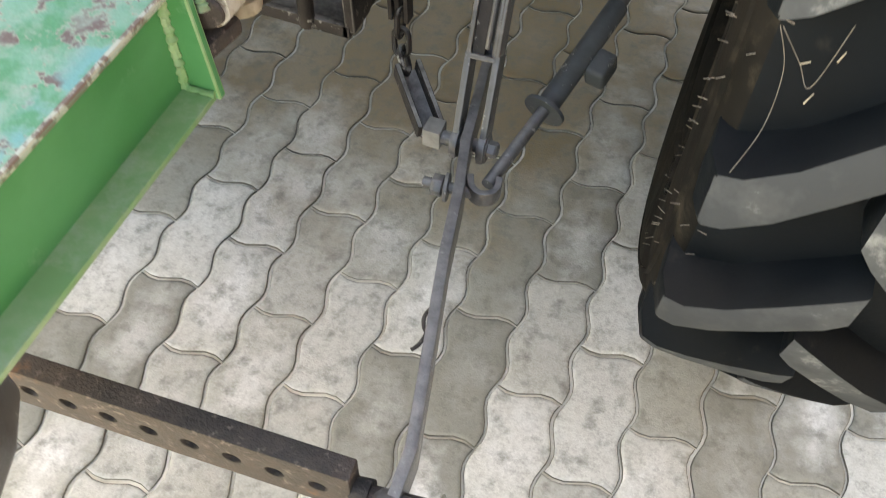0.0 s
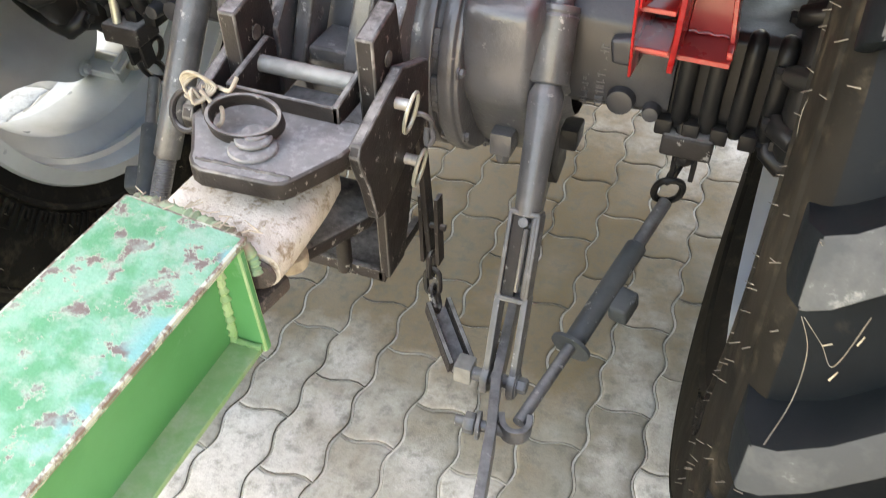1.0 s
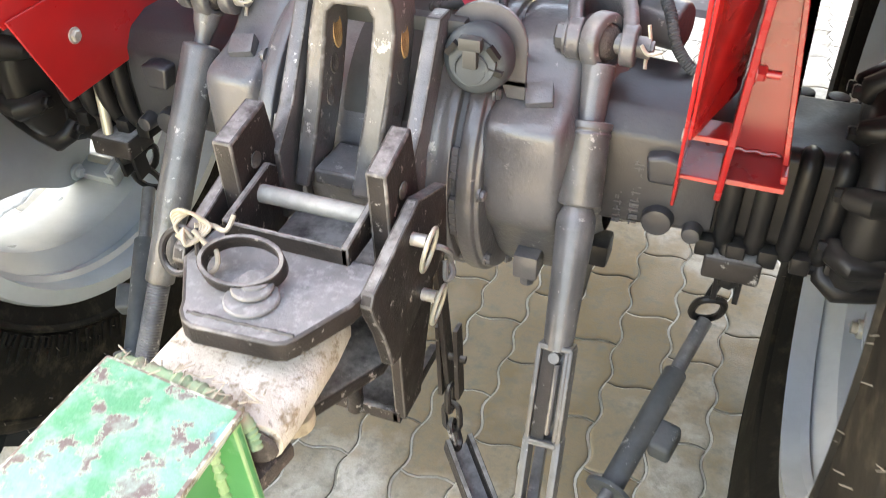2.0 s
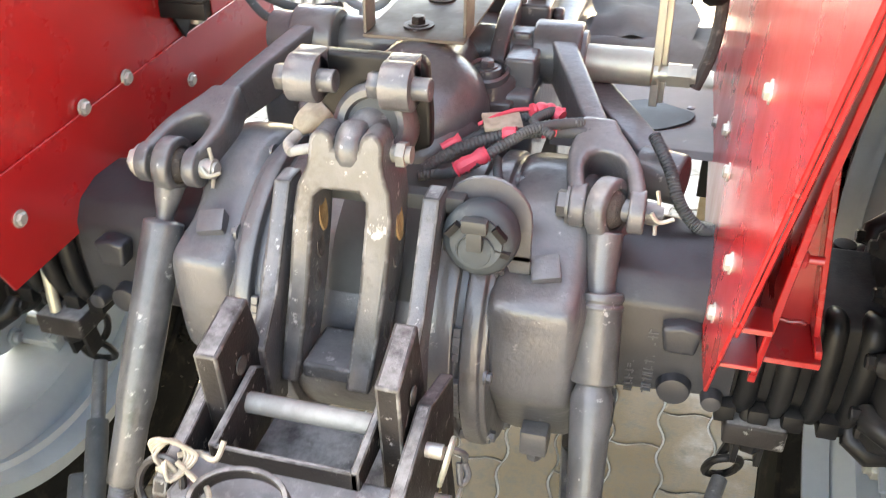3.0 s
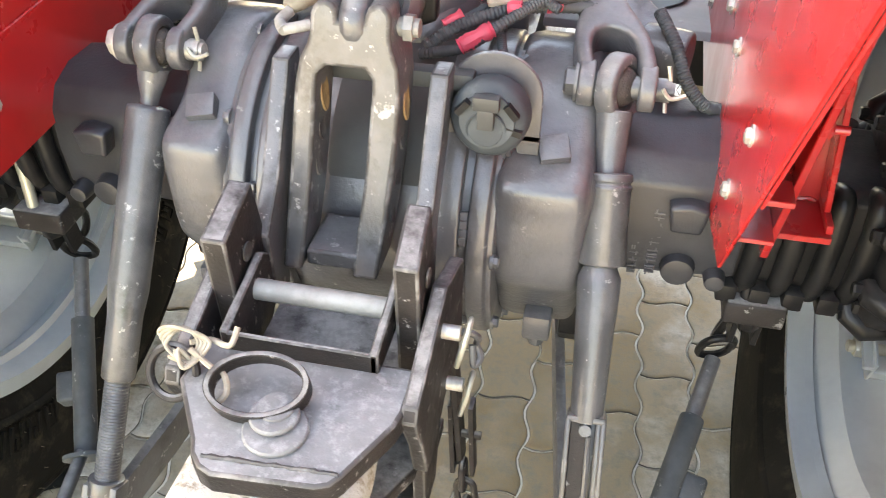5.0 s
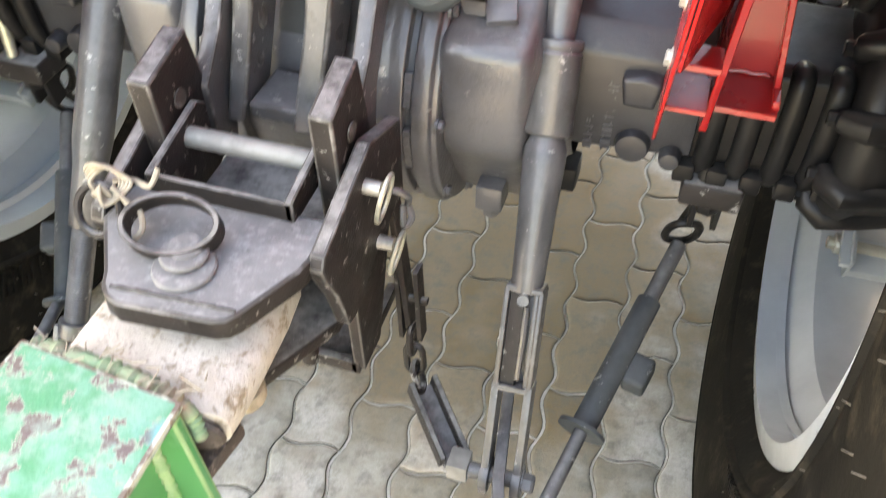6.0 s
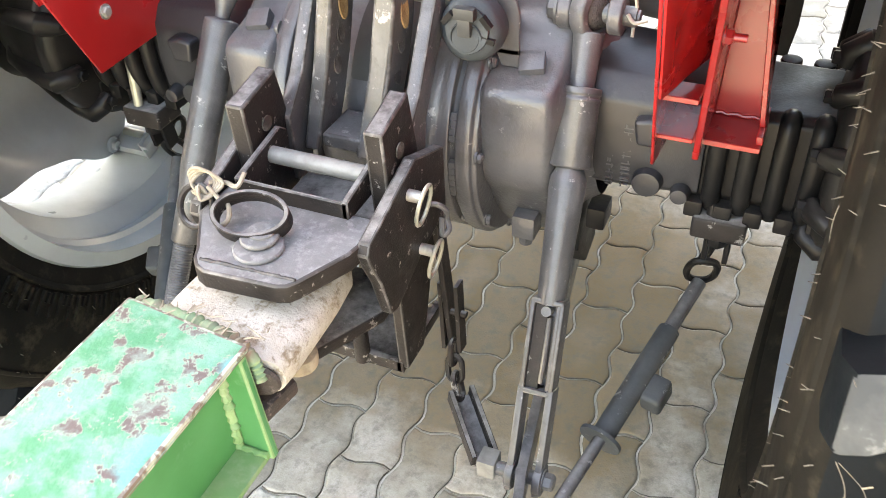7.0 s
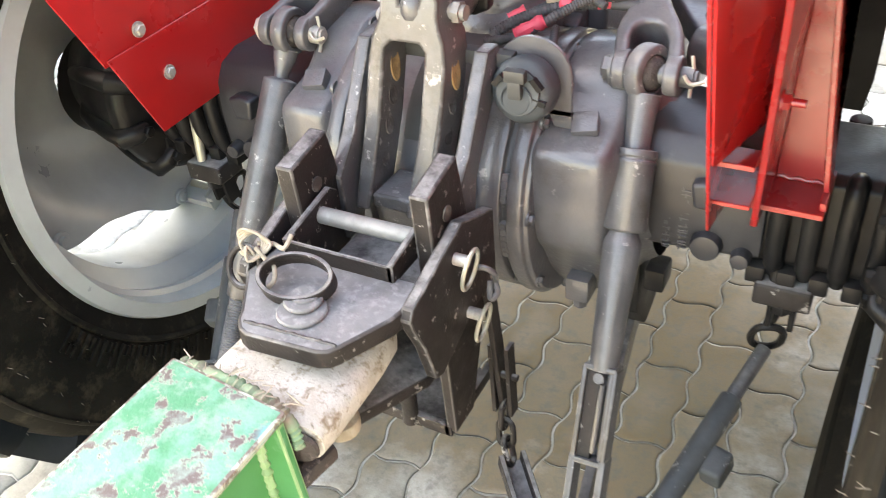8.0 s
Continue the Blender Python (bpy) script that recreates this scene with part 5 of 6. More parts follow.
# draft control bracket
bm = B()
prism(bm, [(-0.088, 1.088), (0.054, 1.088), (0.060, 1.080), (0.063, 1.02), (0.062, 0.985), (0.040, 0.975), (-0.030, 0.985), (-0.052, 1.010), (-0.080, 1.040), (-0.092, 1.062)], "y", 1.412, 1.43)
bracket = part("top_link_bracket", bm, BLACK, tractor, "dark brown-grey cast top link bracket", 0.006, 3)
for x in (-0.070, 0.036):
    bm = B()
    cyl(bm, (x - 0.017, 1.388, 1.066), (x + 0.017, 1.388, 1.066), 0.0265, n=28)
    box(bm, x - 0.017, x + 0.017, 1.388, 1.42, 1.041, 1.0915)
    part("lug", bm, CAST, bracket, bevel=0.003)
    bm = B()
    cyl(bm, (x - 0.026, 1.385, 1.066), (x + 0.036, 1.385, 1.066), 0.0125, n=16)
    cyl(bm, (x - 0.032, 1.385, 1.066), (x - 0.018, 1.385, 1.066), 0.0155, n=6)
    part("bolt", bm, STEEL, bracket, bevel=0.001, segs=1)
bm = B()
lathe(bm, [(-0.022, 0.030), (-0.022, 0.044), (-0.010, 0.0475), (0.008, 0.0475), (0.019, 0.0445), (0.024, 0.038), (0.022, 0.031), (0.010, 0.027), (-0.015, 0.027)], (0.003, 1.402, 1.012), (0.02, -0.93, 0.36), 40, caps=False)
part("collar", bm, CAST, bracket)
bm = B()
lathe(bm, [(0, 0.028), (0.02, 0.030)], (0.003, 1.406, 1.011), (0.02, -0.93, 0.36), 30)
part("rubber_boot", bm, DARK, bracket)

# dark cover between the straps, seen through the yoke
bm = B()
lathe(bm, [(-0.060, 0.10), (-0.060, 0.162), (0.075, 0.162), (0.075, 0.10)], (0.0, 1.515, 0.745), (1, 0, 0), 48)
box(bm, -0.05, 0.11, 1.375, 1.395, 0.925, 0.945)
part("rear_cover", bm, DARK, tractor, "dark rear cover of the casing", 0.004)

# hydraulic lift cover
bm = B()
box(bm, -0.17, 0.03, 1.56, 2.00, 0.84, 0.955)
box(bm, 0.0, 0.132, 1.675, 2.00, 0.80, 0.945)
lathe(bm, [(-0.08, 0.085), (-0.02, 0.092), (0.02, 0.088), (0.045, 0.072), (0.058, 0.048), (0.062, 0.0)], (-0.005, 1.59, 0.915), (0.12, -0.72, 0.68), 40)
lathe(bm, [(0, 0.060), (0.10, 0.066), (0.14, 0.064), (0.16, 0.045)], (-0.02, 1.76, 0.945), (0, -1, 0.12), 40)
cover = part("lift_cover", bm, CAST, tractor, "grey cast hydraulic lift cover", 0.014, 4)
for x, y, z in ((0.064, 1.690, 0.975), (0.058, 1.618, 0.952), (-0.13, 1.67, 0.975), (-0.10, 1.62, 0.96)):
    bm = B()
    cyl(bm, (x, y, 0.80), (x, y, z), 0.024, 0.020, n=20)
    b_ = part("bolt_pillar", bm, CAST, cover, bevel=0.003)
    bm = B()
    bolt(bm, (x, y, z), (0, 0, 1), 0.0105, 0.010)
    part("bolt", bm, CAST, b_)
bm = B()
box(bm, -0.095, 0.045, 1.632, 1.90, 1.024, 1.029)
seatb = part("seat_bracket", bm, OLIVE, tractor, "dusty brown plated seat bracket", 0.002, 2)
for x, y0, y1 in ((-0.095, 1.636, 1.672), (0.040, 1.646, 1.690)):
    bm = B()
    prism(bm, [(y0, 1.029), (y1, 1.029), (y1 + 0.02, 1.20), (y0 + 0.012, 1.20)], "x", x, x + 0.005)
    part("side_flange", bm, OLIVE, seatb, bevel=0.001, segs=1)
for y in (1.678, 1.80):
    bm = B()
    cyl(bm, (-0.03, y, 1.029), (-0.03, y, 1.032), 0.021, n=20)
    bolt(bm, (-0.03, y, 1.032), (0, 0, 1), 0.0105, 0.012)
    part("bolt", bm, HITCH, seatb)
# seat out of view above its bracket, added to shade the castings below
bm = B()
box(bm, -0.09, 0.04, 1.62, 1.90, 1.20, 1.215)
prism(bm, [(1.52, 1.25), (1.56, 1.22), (1.96, 1.215), (2.00, 1.26), (1.98, 1.32), (1.66, 1.32), (1.60, 1.36), (1.58, 1.66), (1.52, 1.66)], "x", -0.26, 0.21)
part("seat", bm, DARK, tractor, "black padded driver's seat, unseen, added to shade the castings", 0.02, 3)
# cross shaft and control cylinder
bm = B()
cyl(bm, (-0.30, 1.785, 0.962), (0.19, 1.79, 0.965), 0.036, n=32)
part("cross_shaft", bm, CAST, cover, bevel=0.004)
bm = B()
lathe(bm, [(0, 0.020), (0.003, 0.029), (0.010, 0.029), (0.012, 0.027), (0.105, 0.027), (0.107, 0.022)], (0.178, 1.79, 0.955), (1, 0, 0), 32)
sleeve = part("control_sleeve", bm, ZINC, tractor, "yellowish zinc plated control sleeve")
bm = B()
cyl(bm, (0.28, 1.79, 0.947), (0.345, 1.79, 0.947), 0.011, n=16)
cyl(bm, (0.305, 1.79, 0.947), (0.338, 1.79, 0.947), 0.018, n=6)
cyl(bm, (0.27, 1.79, 0.947), (0.292, 1.79, 0.947), 0.017, n=16)
part("spindle", bm, ZINC, sleeve)
for dx, dy in ((0.0, 0.0), (0.008, 0.016)):
    bm = B()
    bar(bm, (0.290 + dx, 1.782 + dy, 0.90), (0.286 + dx, 1.80 + dy * 2, 1.30), 0.012, 0.006, (1, 0, 0))
    part("lever", bm, ZINC, sleeve, "flat zinc plated control lever", 0.001, 1)
bm = B()
tube(bm, curve_pts([(0.345, 1.79, 0.93), (0.362, 1.80, 0.985), (0.366, 1.82, 1.05), (0.352, 1.84, 1.12)], 5), 0.009, 8)
lev = part("hand_lever", bm, RUST, tractor, "brown hand lever with black knob")
bm = B()
lathe(bm, [(0, 0.006), (0.006, 0.013), (0.022, 0.017), (0.036, 0.013), (0.042, 0.004)], (0.338, 1.79, 1.058), (0.9, -0.1, 0.45), 20)
part("knob", bm, BLACK, lev)

# trailer socket and its plate
bm = B()
ctr = Vector((0.132, 1.405, 0.905))
prism(bm, [(0.132 + 0.052 * math.cos(radians(a)), 0.915 + 0.052 * math.sin(radians(a))) for a in range(0, 181, 12)] + [(0.080, 0.862), (0.184, 0.862)], "y", 1.392, 1.398)
prism(bm, [(0.15, 0.87), (0.184, 0.87), (0.184, 0.845), (0.16, 0.845)], "y", 1.392, 1.398)
sock = part("socket_plate", bm, CAST, tractor, "bent steel plate with trailer socket", 0.001, 1)
bm = B()
axis = Vector((-0.05, -1, 0.22)).normalized()
lathe(bm, [(0, 0.036), (0.022, 0.0365), (0.026, 0.0425), (0.046, 0.0425), (0.053, 0.038), (0.056, 0.030), (0.060, 0.0295), (0.062, 0.0)], (0.134, 1.400, 0.900), axis, 40, caps=False)
plug = part("trailer_socket", bm, PLASTIC, sock, "dusty grey plastic trailer socket with closed flap")
bm = B()
c = Vector((0.134, 1.400, 0.900)) + axis * 0.062
tube(bm, [c + Vector((0.021 * math.cos(a), -0.0005, 0.021 * math.sin(a) - 0.010)) for a in (2 * math.pi * i / 32 for i in range(32))], 0.0012, 6, True)
lathe(bm, [(0.0, 0.020), (0.003, 0.018), (0.005, 0.010), (0.0055, 0.0)], c + Vector((0, 0.002, -0.010)), axis, 28, caps=False)
part("flap", bm, PLASTIC, plug)
bm = B()
for x0, z0, w, h in ((-0.014, 0.016, 0.028, 0.016), (-0.009, -0.006, 0.018, 0.024)):
    box(bm, c.x + x0, c.x + x0 + w, c.y - 0.009, c.y + 0.004, c.z + z0, c.z + z0 + h)
part("hinge", bm, DARK, plug, bevel=0.0025)
for a, turn in ((150, 40), (30, -40), (-15, -75)):
    bm = B()
    p = c + Vector((0.030 * math.cos(radians(a)), 0.002, 0.030 * math.sin(radians(a)) - 0.002))
    box(bm, -0.0035, 0.0035, -0.003, 0.006, -0.009, 0.009, Matrix.Translation(p) @ Matrix.Rotation(radians(turn), 4, "Y"))
    part("slot", bm, BLACK, plug)

# cable bundle behind the socket
def conduit(bm, pts, r, ridge=0.0005, pitch=0.0030):
    line = curve_pts(pts, 24)
    fine, left = [line[0]], 0.0
    for a, b in zip(line, line[1:]):
        left += (b - a).length
        if left >= pitch / 2:
            fine.append(b)
            left = 0.0
    tube(bm, fine, r, 10, radii=[r + (ridge if k % 2 else -ridge) for k in range(len(fine))])


bm = B()
conduit(bm, [(0.035, 1.470, 0.925), (0.07, 1.490, 0.945), (0.12, 1.515, 0.958), (0.17, 1.535, 0.960), (0.235, 1.555, 0.955)], 0.0076)
cables = part("wiring", bm, HOSE, tractor, "dusty corrugated cable bundle with red tape")
for pts, r in (([(0.03, 1.465, 0.918), (0.085, 1.462, 0.935), (0.13, 1.490, 0.960), (0.165, 1.520, 0.972), (0.215, 1.560, 0.966)], 0.0066),
               ([(0.05, 1.50, 0.930), (0.10, 1.535, 0.955), (0.15, 1.565, 0.965), (0.19, 1.575, 0.955)], 0.0055),
               ([(0.12, 1.50, 0.935), (0.13, 1.465, 0.925), (0.155, 1.43, 0.905)], 0.0055),
               ([(0.16, 1.60, 0.955), (0.175, 1.565, 0.975), (0.158, 1.530, 0.975), (0.185, 1.515, 0.965)], 0.0060)):
    bm = B()
    conduit(bm, pts, r)
    part("cable", bm, HOSE, cables)
for pts, r in (([(0.078, 1.462, 0.934), (0.095, 1.468, 0.944), (0.112, 1.478, 0.952)], 0.0098), ([(0.125, 1.505, 0.966), (0.142, 1.506, 0.968)], 0.0086),
               ([(0.150, 1.556, 0.977), (0.170, 1.568, 0.975), (0.188, 1.560, 0.970)], 0.0085), ([(0.168, 1.530, 0.964), (0.182, 1.538, 0.963)], 0.0090), ([(0.052, 1.496, 0.942), (0.072, 1.508, 0.952)], 0.0080)):
    bm = B()
    line = curve_pts(pts, 6)
    tr = random.Random(len(pts) * 7 + int(r * 1e4))
    tube(bm, line, r, 9, radii=[r + tr.uniform(-0.0016, 0.0012) for _ in line])
    part("tape", bm, TAPE, cables, "crumpled red insulating tape")
bm = B()
tube(bm, curve_pts([(0.09, 1.525, 0.966), (0.13, 1.555, 0.976), (0.19, 1.575, 0.974)], 6), 0.0026, 7)
part("wire", bm, TAPE, cables)
bm = B()
box(bm, -0.024, 0.024, -0.018, 0.018, -0.003, 0.003, Matrix.Translation((0.118, 1.535, 0.968)) @ Matrix.Rotation(0.35, 4, "Z") @ Matrix.Rotation(0.15, 4, "X"))
part("tag", bm, ROPE, cables, bevel=0.002)
bm = B()
conduit(bm, [(0.30, 1.62, 0.93), (0.325, 1.58, 0.905), (0.345, 1.55, 0.87), (0.375, 1.54, 0.845), (0.40, 1.56, 0.84)], 0.0082)
part("brake_hose", bm, HOSE, tractor, "black ribbed hose")
bm = B()
tube(bm, curve_pts([(-0.098, 1.560, 0.962), (-0.112, 1.535, 0.962), (-0.128, 1.512, 0.956), (-0.138, 1.492, 0.946)], 4), 0.014, 14, radii=[0.010, 0.0115, 0.013, 0.0155, 0.0175, 0.018, 0.0185, 0.018, 0.017, 0.016, 0.014, 0.011, 0.008])
plug_ = part("connector", bm, ROPE, tractor, "dirty beige cable connector with white ends")
bm = B()
tube(bm, curve_pts([(-0.136, 1.490, 0.944), (-0.142, 1.472, 0.938), (-0.132, 1.458, 0.934)], 5), 0.0075, 10)
part("wire_end", bm, PALE_CLOTH, plug_)
bm = B()
tube(bm, curve_pts([(-0.134, 1.460, 0.934), (-0.118, 1.466, 0.936), (-0.104, 1.472, 0.938)], 5), 0.0068, 10)
part("wire_end", bm, PALE_CLOTH, plug_)

# gearbox, foot boards and front of the tractor
bm = B()
box(bm, -0.17, 0.13, 1.98, 3.6, 0.42, 0.90)
box(bm, -0.40, -0.16, 1.90, 2.5, 0.50, 0.83)
box(bm, -0.13, 0.09, 1.98, 2.6, 0.90, 1.0)
part("gearbox", bm, CAST, tractor, "dark grey gearbox casing", 0.02, 3)
for s, xa, xb in ((1, 0.140, 0.392), (-1, -0.45, -0.25)):
    bm = B()
    prism(bm, [(1.80, 0.812), (1.81, 0.822), (2.10, 0.80), (2.75, 0.62), (2.75, 0.61), (2.10, 0.79)] if s > 0 else [(2.35, 0.62), (2.35, 0.63), (2.80, 0.63), (2.80, 0.62)], "x", xa, xb)
    part("foot_board", bm, MAT_RUBBER, tractor, "foot board with dusty rubber mat", 0.002)
for cx, cy in ((-0.235, 1.90), (-0.172, 1.86)):
    bm = B()
    ring = [(cx + 0.045 * math.cos(a), cy, 1.034 + 0.046 * math.sin(a)) for a in (2 * math.pi * k / 32 for k in range(32))]
    tube(bm, ring, 0.0075, 10, True)
    tube(bm, [(cx - 0.006, cy, 0.990), (cx - 0.002, cy - 0.02, 0.93)], 0.0075, 8)
    part("pipe_loop", bm, RIM, tractor, "looped pale hydraulic pipe")
bm = B()
tube(bm, curve_pts([(-0.44, 1.88, 1.03), (-0.36, 1.86, 1.0), (-0.28, 1.84, 0.985), (-0.20, 1.82, 1.0)], 6), 0.008, 10)
tube(bm, curve_pts([(-0.40, 1.87, 1.01), (-0.33, 1.82, 0.975), (-0.26, 1.79, 0.985)], 6), 0.007, 10)
part("hose", bm, HOSE, tractor)
# front tyre, small behind the lift cover
bm = B()
prof = [(-0.075, 0.22), (-0.095, 0.28), (-0.085, 0.34)]
for x in (-0.06, -0.02, 0.02, 0.06):
    prof += [(x - 0.012, 0.36), (x - 0.010, 0.378), (x + 0.010, 0.378), (x + 0.012, 0.36)]
prof += [(0.085, 0.34), (0.095, 0.28), (0.075, 0.22)]
lathe(bm, prof, (-0.86, 3.45, 0.372), (1, 0, 0), 64, caps=False)
fw = part("front_wheel", bm, PALE_CLOTH, tractor, "pale dusty ribbed front tyre")
bm = B()
lathe(bm, [(0.07, 0.225), (0.05, 0.21), (0.02, 0.18), (0.02, 0.05), (-0.02, 0.05), (-0.02, 0.18), (-0.07, 0.225)], (-0.86, 3.45, 0.372), (1, 0, 0), 48)
part("rim", bm, RIM, fw)

# crumpled rubber mats, dash parts and valve block beyond the lift cover
def crumpled(x0, x1, y0, y1, z, amp, seed, droop=0.03):
    bm = B()
    r = random.Random(seed)
    ph = [r.uniform(0, 6.3) for _ in range(6)]
    grid = []
    nx, ny = 22, 16
    for i in range(nx + 1):
        row = []
        for k in range(ny + 1):
            u, v = i / nx, k / ny
            h = amp * (math.sin(9 * u + 4 * v + ph[0]) * 0.5 + math.sin(15 * v - 5 * u + ph[1]) * 0.35 + math.sin(21 * u + 11 * v + ph[2]) * 0.2)
            edge = max(0.0, 0.18 - v) / 0.18
            row.append(bm.verts.new((x0 + (x1 - x0) * u + 0.012 * math.sin(7 * v + ph[3]), y0 + (y1 - y0) * v + 0.015 * math.sin(6 * u + ph[4]), z + h - droop * edge)))
        grid.append(row)
    top = [bm.faces.new((grid[i][k], grid[i + 1][k], grid[i + 1][k + 1], grid[i][k + 1])) for i in range(nx) for k in range(ny)]
    bmesh.ops.solidify(bm, geom=top, thickness=0.006)
    return bm


for x0, x1, y0, y1, z, sd in ((0.125, 0.385, 2.16, 2.36, 0.842, 2), (0.140, 0.340, 2.22, 2.48, 0.868, 5)):
    part("floor_mat", crumpled(x0, x1, y0, y1, z, 0.010, sd), MAT_RUBBER, tractor, "crumpled dusty grey rubber floor mat", angle=60)
bm = B()
mat_edge = [(0.205 + 0.075 * math.cos(a) * (1 + 0.10 * math.sin(3 * a)), 1.935 + 0.055 * math.sin(a) * (1 + 0.12 * math.cos(4 * a))) for a in (2 * math.pi * k / 30 for k in range(30))]
prism(bm, [(x + 0.075, y) for x, y in mat_edge], "z", 0.8155, 0.8195)
part("floor_mat", bm, PLASTIC, tractor, "small dark rubber mat", 0.001, 1)
for x, y in ((0.212, 1.84), (0.236, 1.90), (0.345, 1.845), (0.350, 1.98), (0.262, 1.812)):
    bm = B()
    lathe(bm, [(0.0, 0.0065), (0.002, 0.006), (0.0035, 0.002)], (x, y, 0.8165), (0, 0, 1), 16)
    part("rivet", bm, STEEL, tractor)
bm = B()
box(bm, 0.03, 0.34, 2.86, 2.95, 0.700, 0.735)
box(bm, 0.085, 0.098, 2.86, 2.95, 0.40, 0.70)
part("dash_rail", bm, BLACK, tractor, "dark painted cross rail", 0.006)
for x in (0.105, 0.236):
    bm = B()
    box(bm, x - 0.007, x + 0.007, 2.60, 2.62, 0.45, 0.90)
    part("upright", bm, BLACK, tractor, bevel=0.002)
bm = B()
box(bm, 0.070, 0.122, 1.855, 1.96, 0.95, 1.012)
box(bm, 0.082, 0.112, 1.88, 1.93, 1.012, 1.035)
cyl(bm, (0.122, 1.90, 0.985), (0.138, 1.90, 0.985), 0.014, n=6)
part("valve_block", bm, CAST, tractor, "dark cast hydraulic valve block", 0.006, 3)
for p, q in (((0.078, 1.865, 1.012), (0.078, 1.865, 1.03)), ((0.114, 1.945, 1.012), (0.114, 1.945, 1.028))):
    bm = B()
    cyl(bm, p, q, 0.0075, n=6)
    part("valve_bolt", bm, PIN, tractor)
# khaki panel beside the foot board
bm = B()
prism(bm, [(0.405, 0.20), (0.455, 0.20), (0.455, 0.575), (0.405, 0.562)], "y", 2.30, 2.306)
part("inner_skirt", bm, KHAKI, tractor, "khaki sheet panel", 0.001, 1)
# tower with a sunk bolt, its foot ledge and the rib that runs up behind it
bm = B()
lathe(bm, [(0.0, 0.041), (0.105, 0.036), (0.112, 0.033)], (0.066, 1.700, 0.85), (0, 0, 1), 32)
box(bm, 0.030, 0.104, 1.662, 1.700, 0.80, 0.935)
prism(bm, [(1.640, 0.80), (1.640, 0.880), (1.664, 0.893), (1.70, 0.893), (1.70, 0.80)], "x", 0.036, 0.100)
part("bolt_tower", bm, CAST, cover, bevel=0.005, segs=3)
bm = B()
box(bm, 0.085, 0.128, 1.70, 1.83, 0.87, 0.985)
prism(bm, [(1.715, 0.96), (1.735, 0.992), (1.79, 1.020), (1.84, 1.026), (1.84, 0.96)], "x", 0.058, 0.082)
box(bm, 0.084, 0.110, 1.765, 1.80, 0.98, 1.000)
part("casting_rib", bm, CAST, cover, bevel=0.005, segs=3)
# rims round the sunk bolts of the lift cover
for x, y, z in ((0.064, 1.690, 0.962), (-0.13, 1.67, 0.962)):
    bm = B()
    lathe(bm, [(0.0, 0.031), (0.009, 0.031), (0.012, 0.028), (0.009, 0.025), (0.0, 0.024)], (x, y, z), (0, -0.25, 1), 32, caps=False)
    part("sunk_rim", bm, CAST, cover)
bm = B()
lathe(bm, [(-0.03, 0.0), (-0.03, 0.088), (0.0, 0.086), (0.025, 0.074), (0.042, 0.05), (0.048, 0.0)], (-0.005, 1.60, 0.955), (0, -0.55, 0.83), 40, caps=False)
part("dome", bm, CAST, cover)

# cobweb and straw caught on the tread
webs = (((0.590, 1.058, 1.026), (0.589, 1.068, 0.976), (0.582, 1.064, 0.928), (0.589, 1.046, 0.888), (0.596, 0.972, 0.914), (0.603, 0.908, 0.924), (0.606, 0.845, 0.955)),
        ((0.585, 1.060, 0.960), (0.592, 1.050, 0.925), (0.586, 1.050, 0.900), (0.590, 1.030, 0.890)),
        ((0.608, 0.828, 0.898), (0.624, 0.842, 0.850), (0.627, 0.838, 0.795), (0.613, 0.800, 0.775)),
        ((0.610, 0.828, 0.898), (0.634, 0.852, 0.852), (0.648, 0.848, 0.836), (0.655, 0.838, 0.905)))
for w in webs:
    bm = B()
    tube(bm, curve_pts(w, 8), 0.00045, 5)
    solo("cobweb", bm, WEB, "thin pale cobweb strand on the black tyre tread", "cobweb", group="cobwebs on the tyre")
for a, b in (((0.658, 0.852, 0.861), (0.661, 0.854, 0.870)), ((0.648, 0.844, 0.823), (0.652, 0.846, 0.833)), ((0.634, 0.850, 0.853), (0.641, 0.852, 0.856))):
    bm = B()
    cyl(bm, a, b, 0.0007, 0.0005, n=6)
    solo("straw", bm, ROPE, "short piece of dry straw on the tyre tread", "straw", group="straws on the tyre")

# ---- trailer drawbar ----
trailer = thing("trailer_drawbar", (-0.03, 0.4, 0), "chipped green trailer drawbar beam with white tow eye", "trailer drawbar")
bm = B()
prism(bm, [(-0.113, -2.2), (0.060, -2.2), (0.060, 0.898), (-0.112, 0.916)], "z", 0.735, 0.745)
beam = part("top_flange", bm, GREEN_WORN, trailer, "green paint worn down to primer and rust", 0.0045, edge=GREEN_EDGE)
bm = B()
box(bm, 0.018, 0.027, -2.2, 0.888, 0.587, 0.735)
box(bm, -0.112, -0.103, -2.2, 0.900, 0.587, 0.735)
part("web", bm, GREEN, trailer)
bm = B()
box(bm, -0.112, 0.066, -2.2, 0.884, 0.578, 0.587)
part("bottom_flange", bm, GREEN_PALE, trailer, bevel=0.002)
bm = B()
prism(bm, [(-0.110, 0.735), (0.059, 0.735), (0.072, 0.579), (-0.110, 0.579)], "y", 0.880, 0.892)
part("end_plate", bm, GREEN, trailer, bevel=0.003, edge=GREEN_PALE)
bm = B()
wr = random.Random(9)
zs = [0.590 + 0.0058 * i for i in range(24)]
tube(bm, [(0.0290 + wr.uniform(-0.001, 0.002), 0.877, z) for z in zs], 0.005, 8, radii=[(0.0045 if i % 2 else 0.0075) + wr.uniform(-0.0008, 0.0008) for i in range(len(zs))])
tube(bm, [(0.031 + 0.0052 * i, 0.877 + wr.uniform(-0.001, 0.001), 0.589) for i in range(8)], 0.004, 8, radii=[wr.uniform(0.003, 0.005) for _ in range(9)])
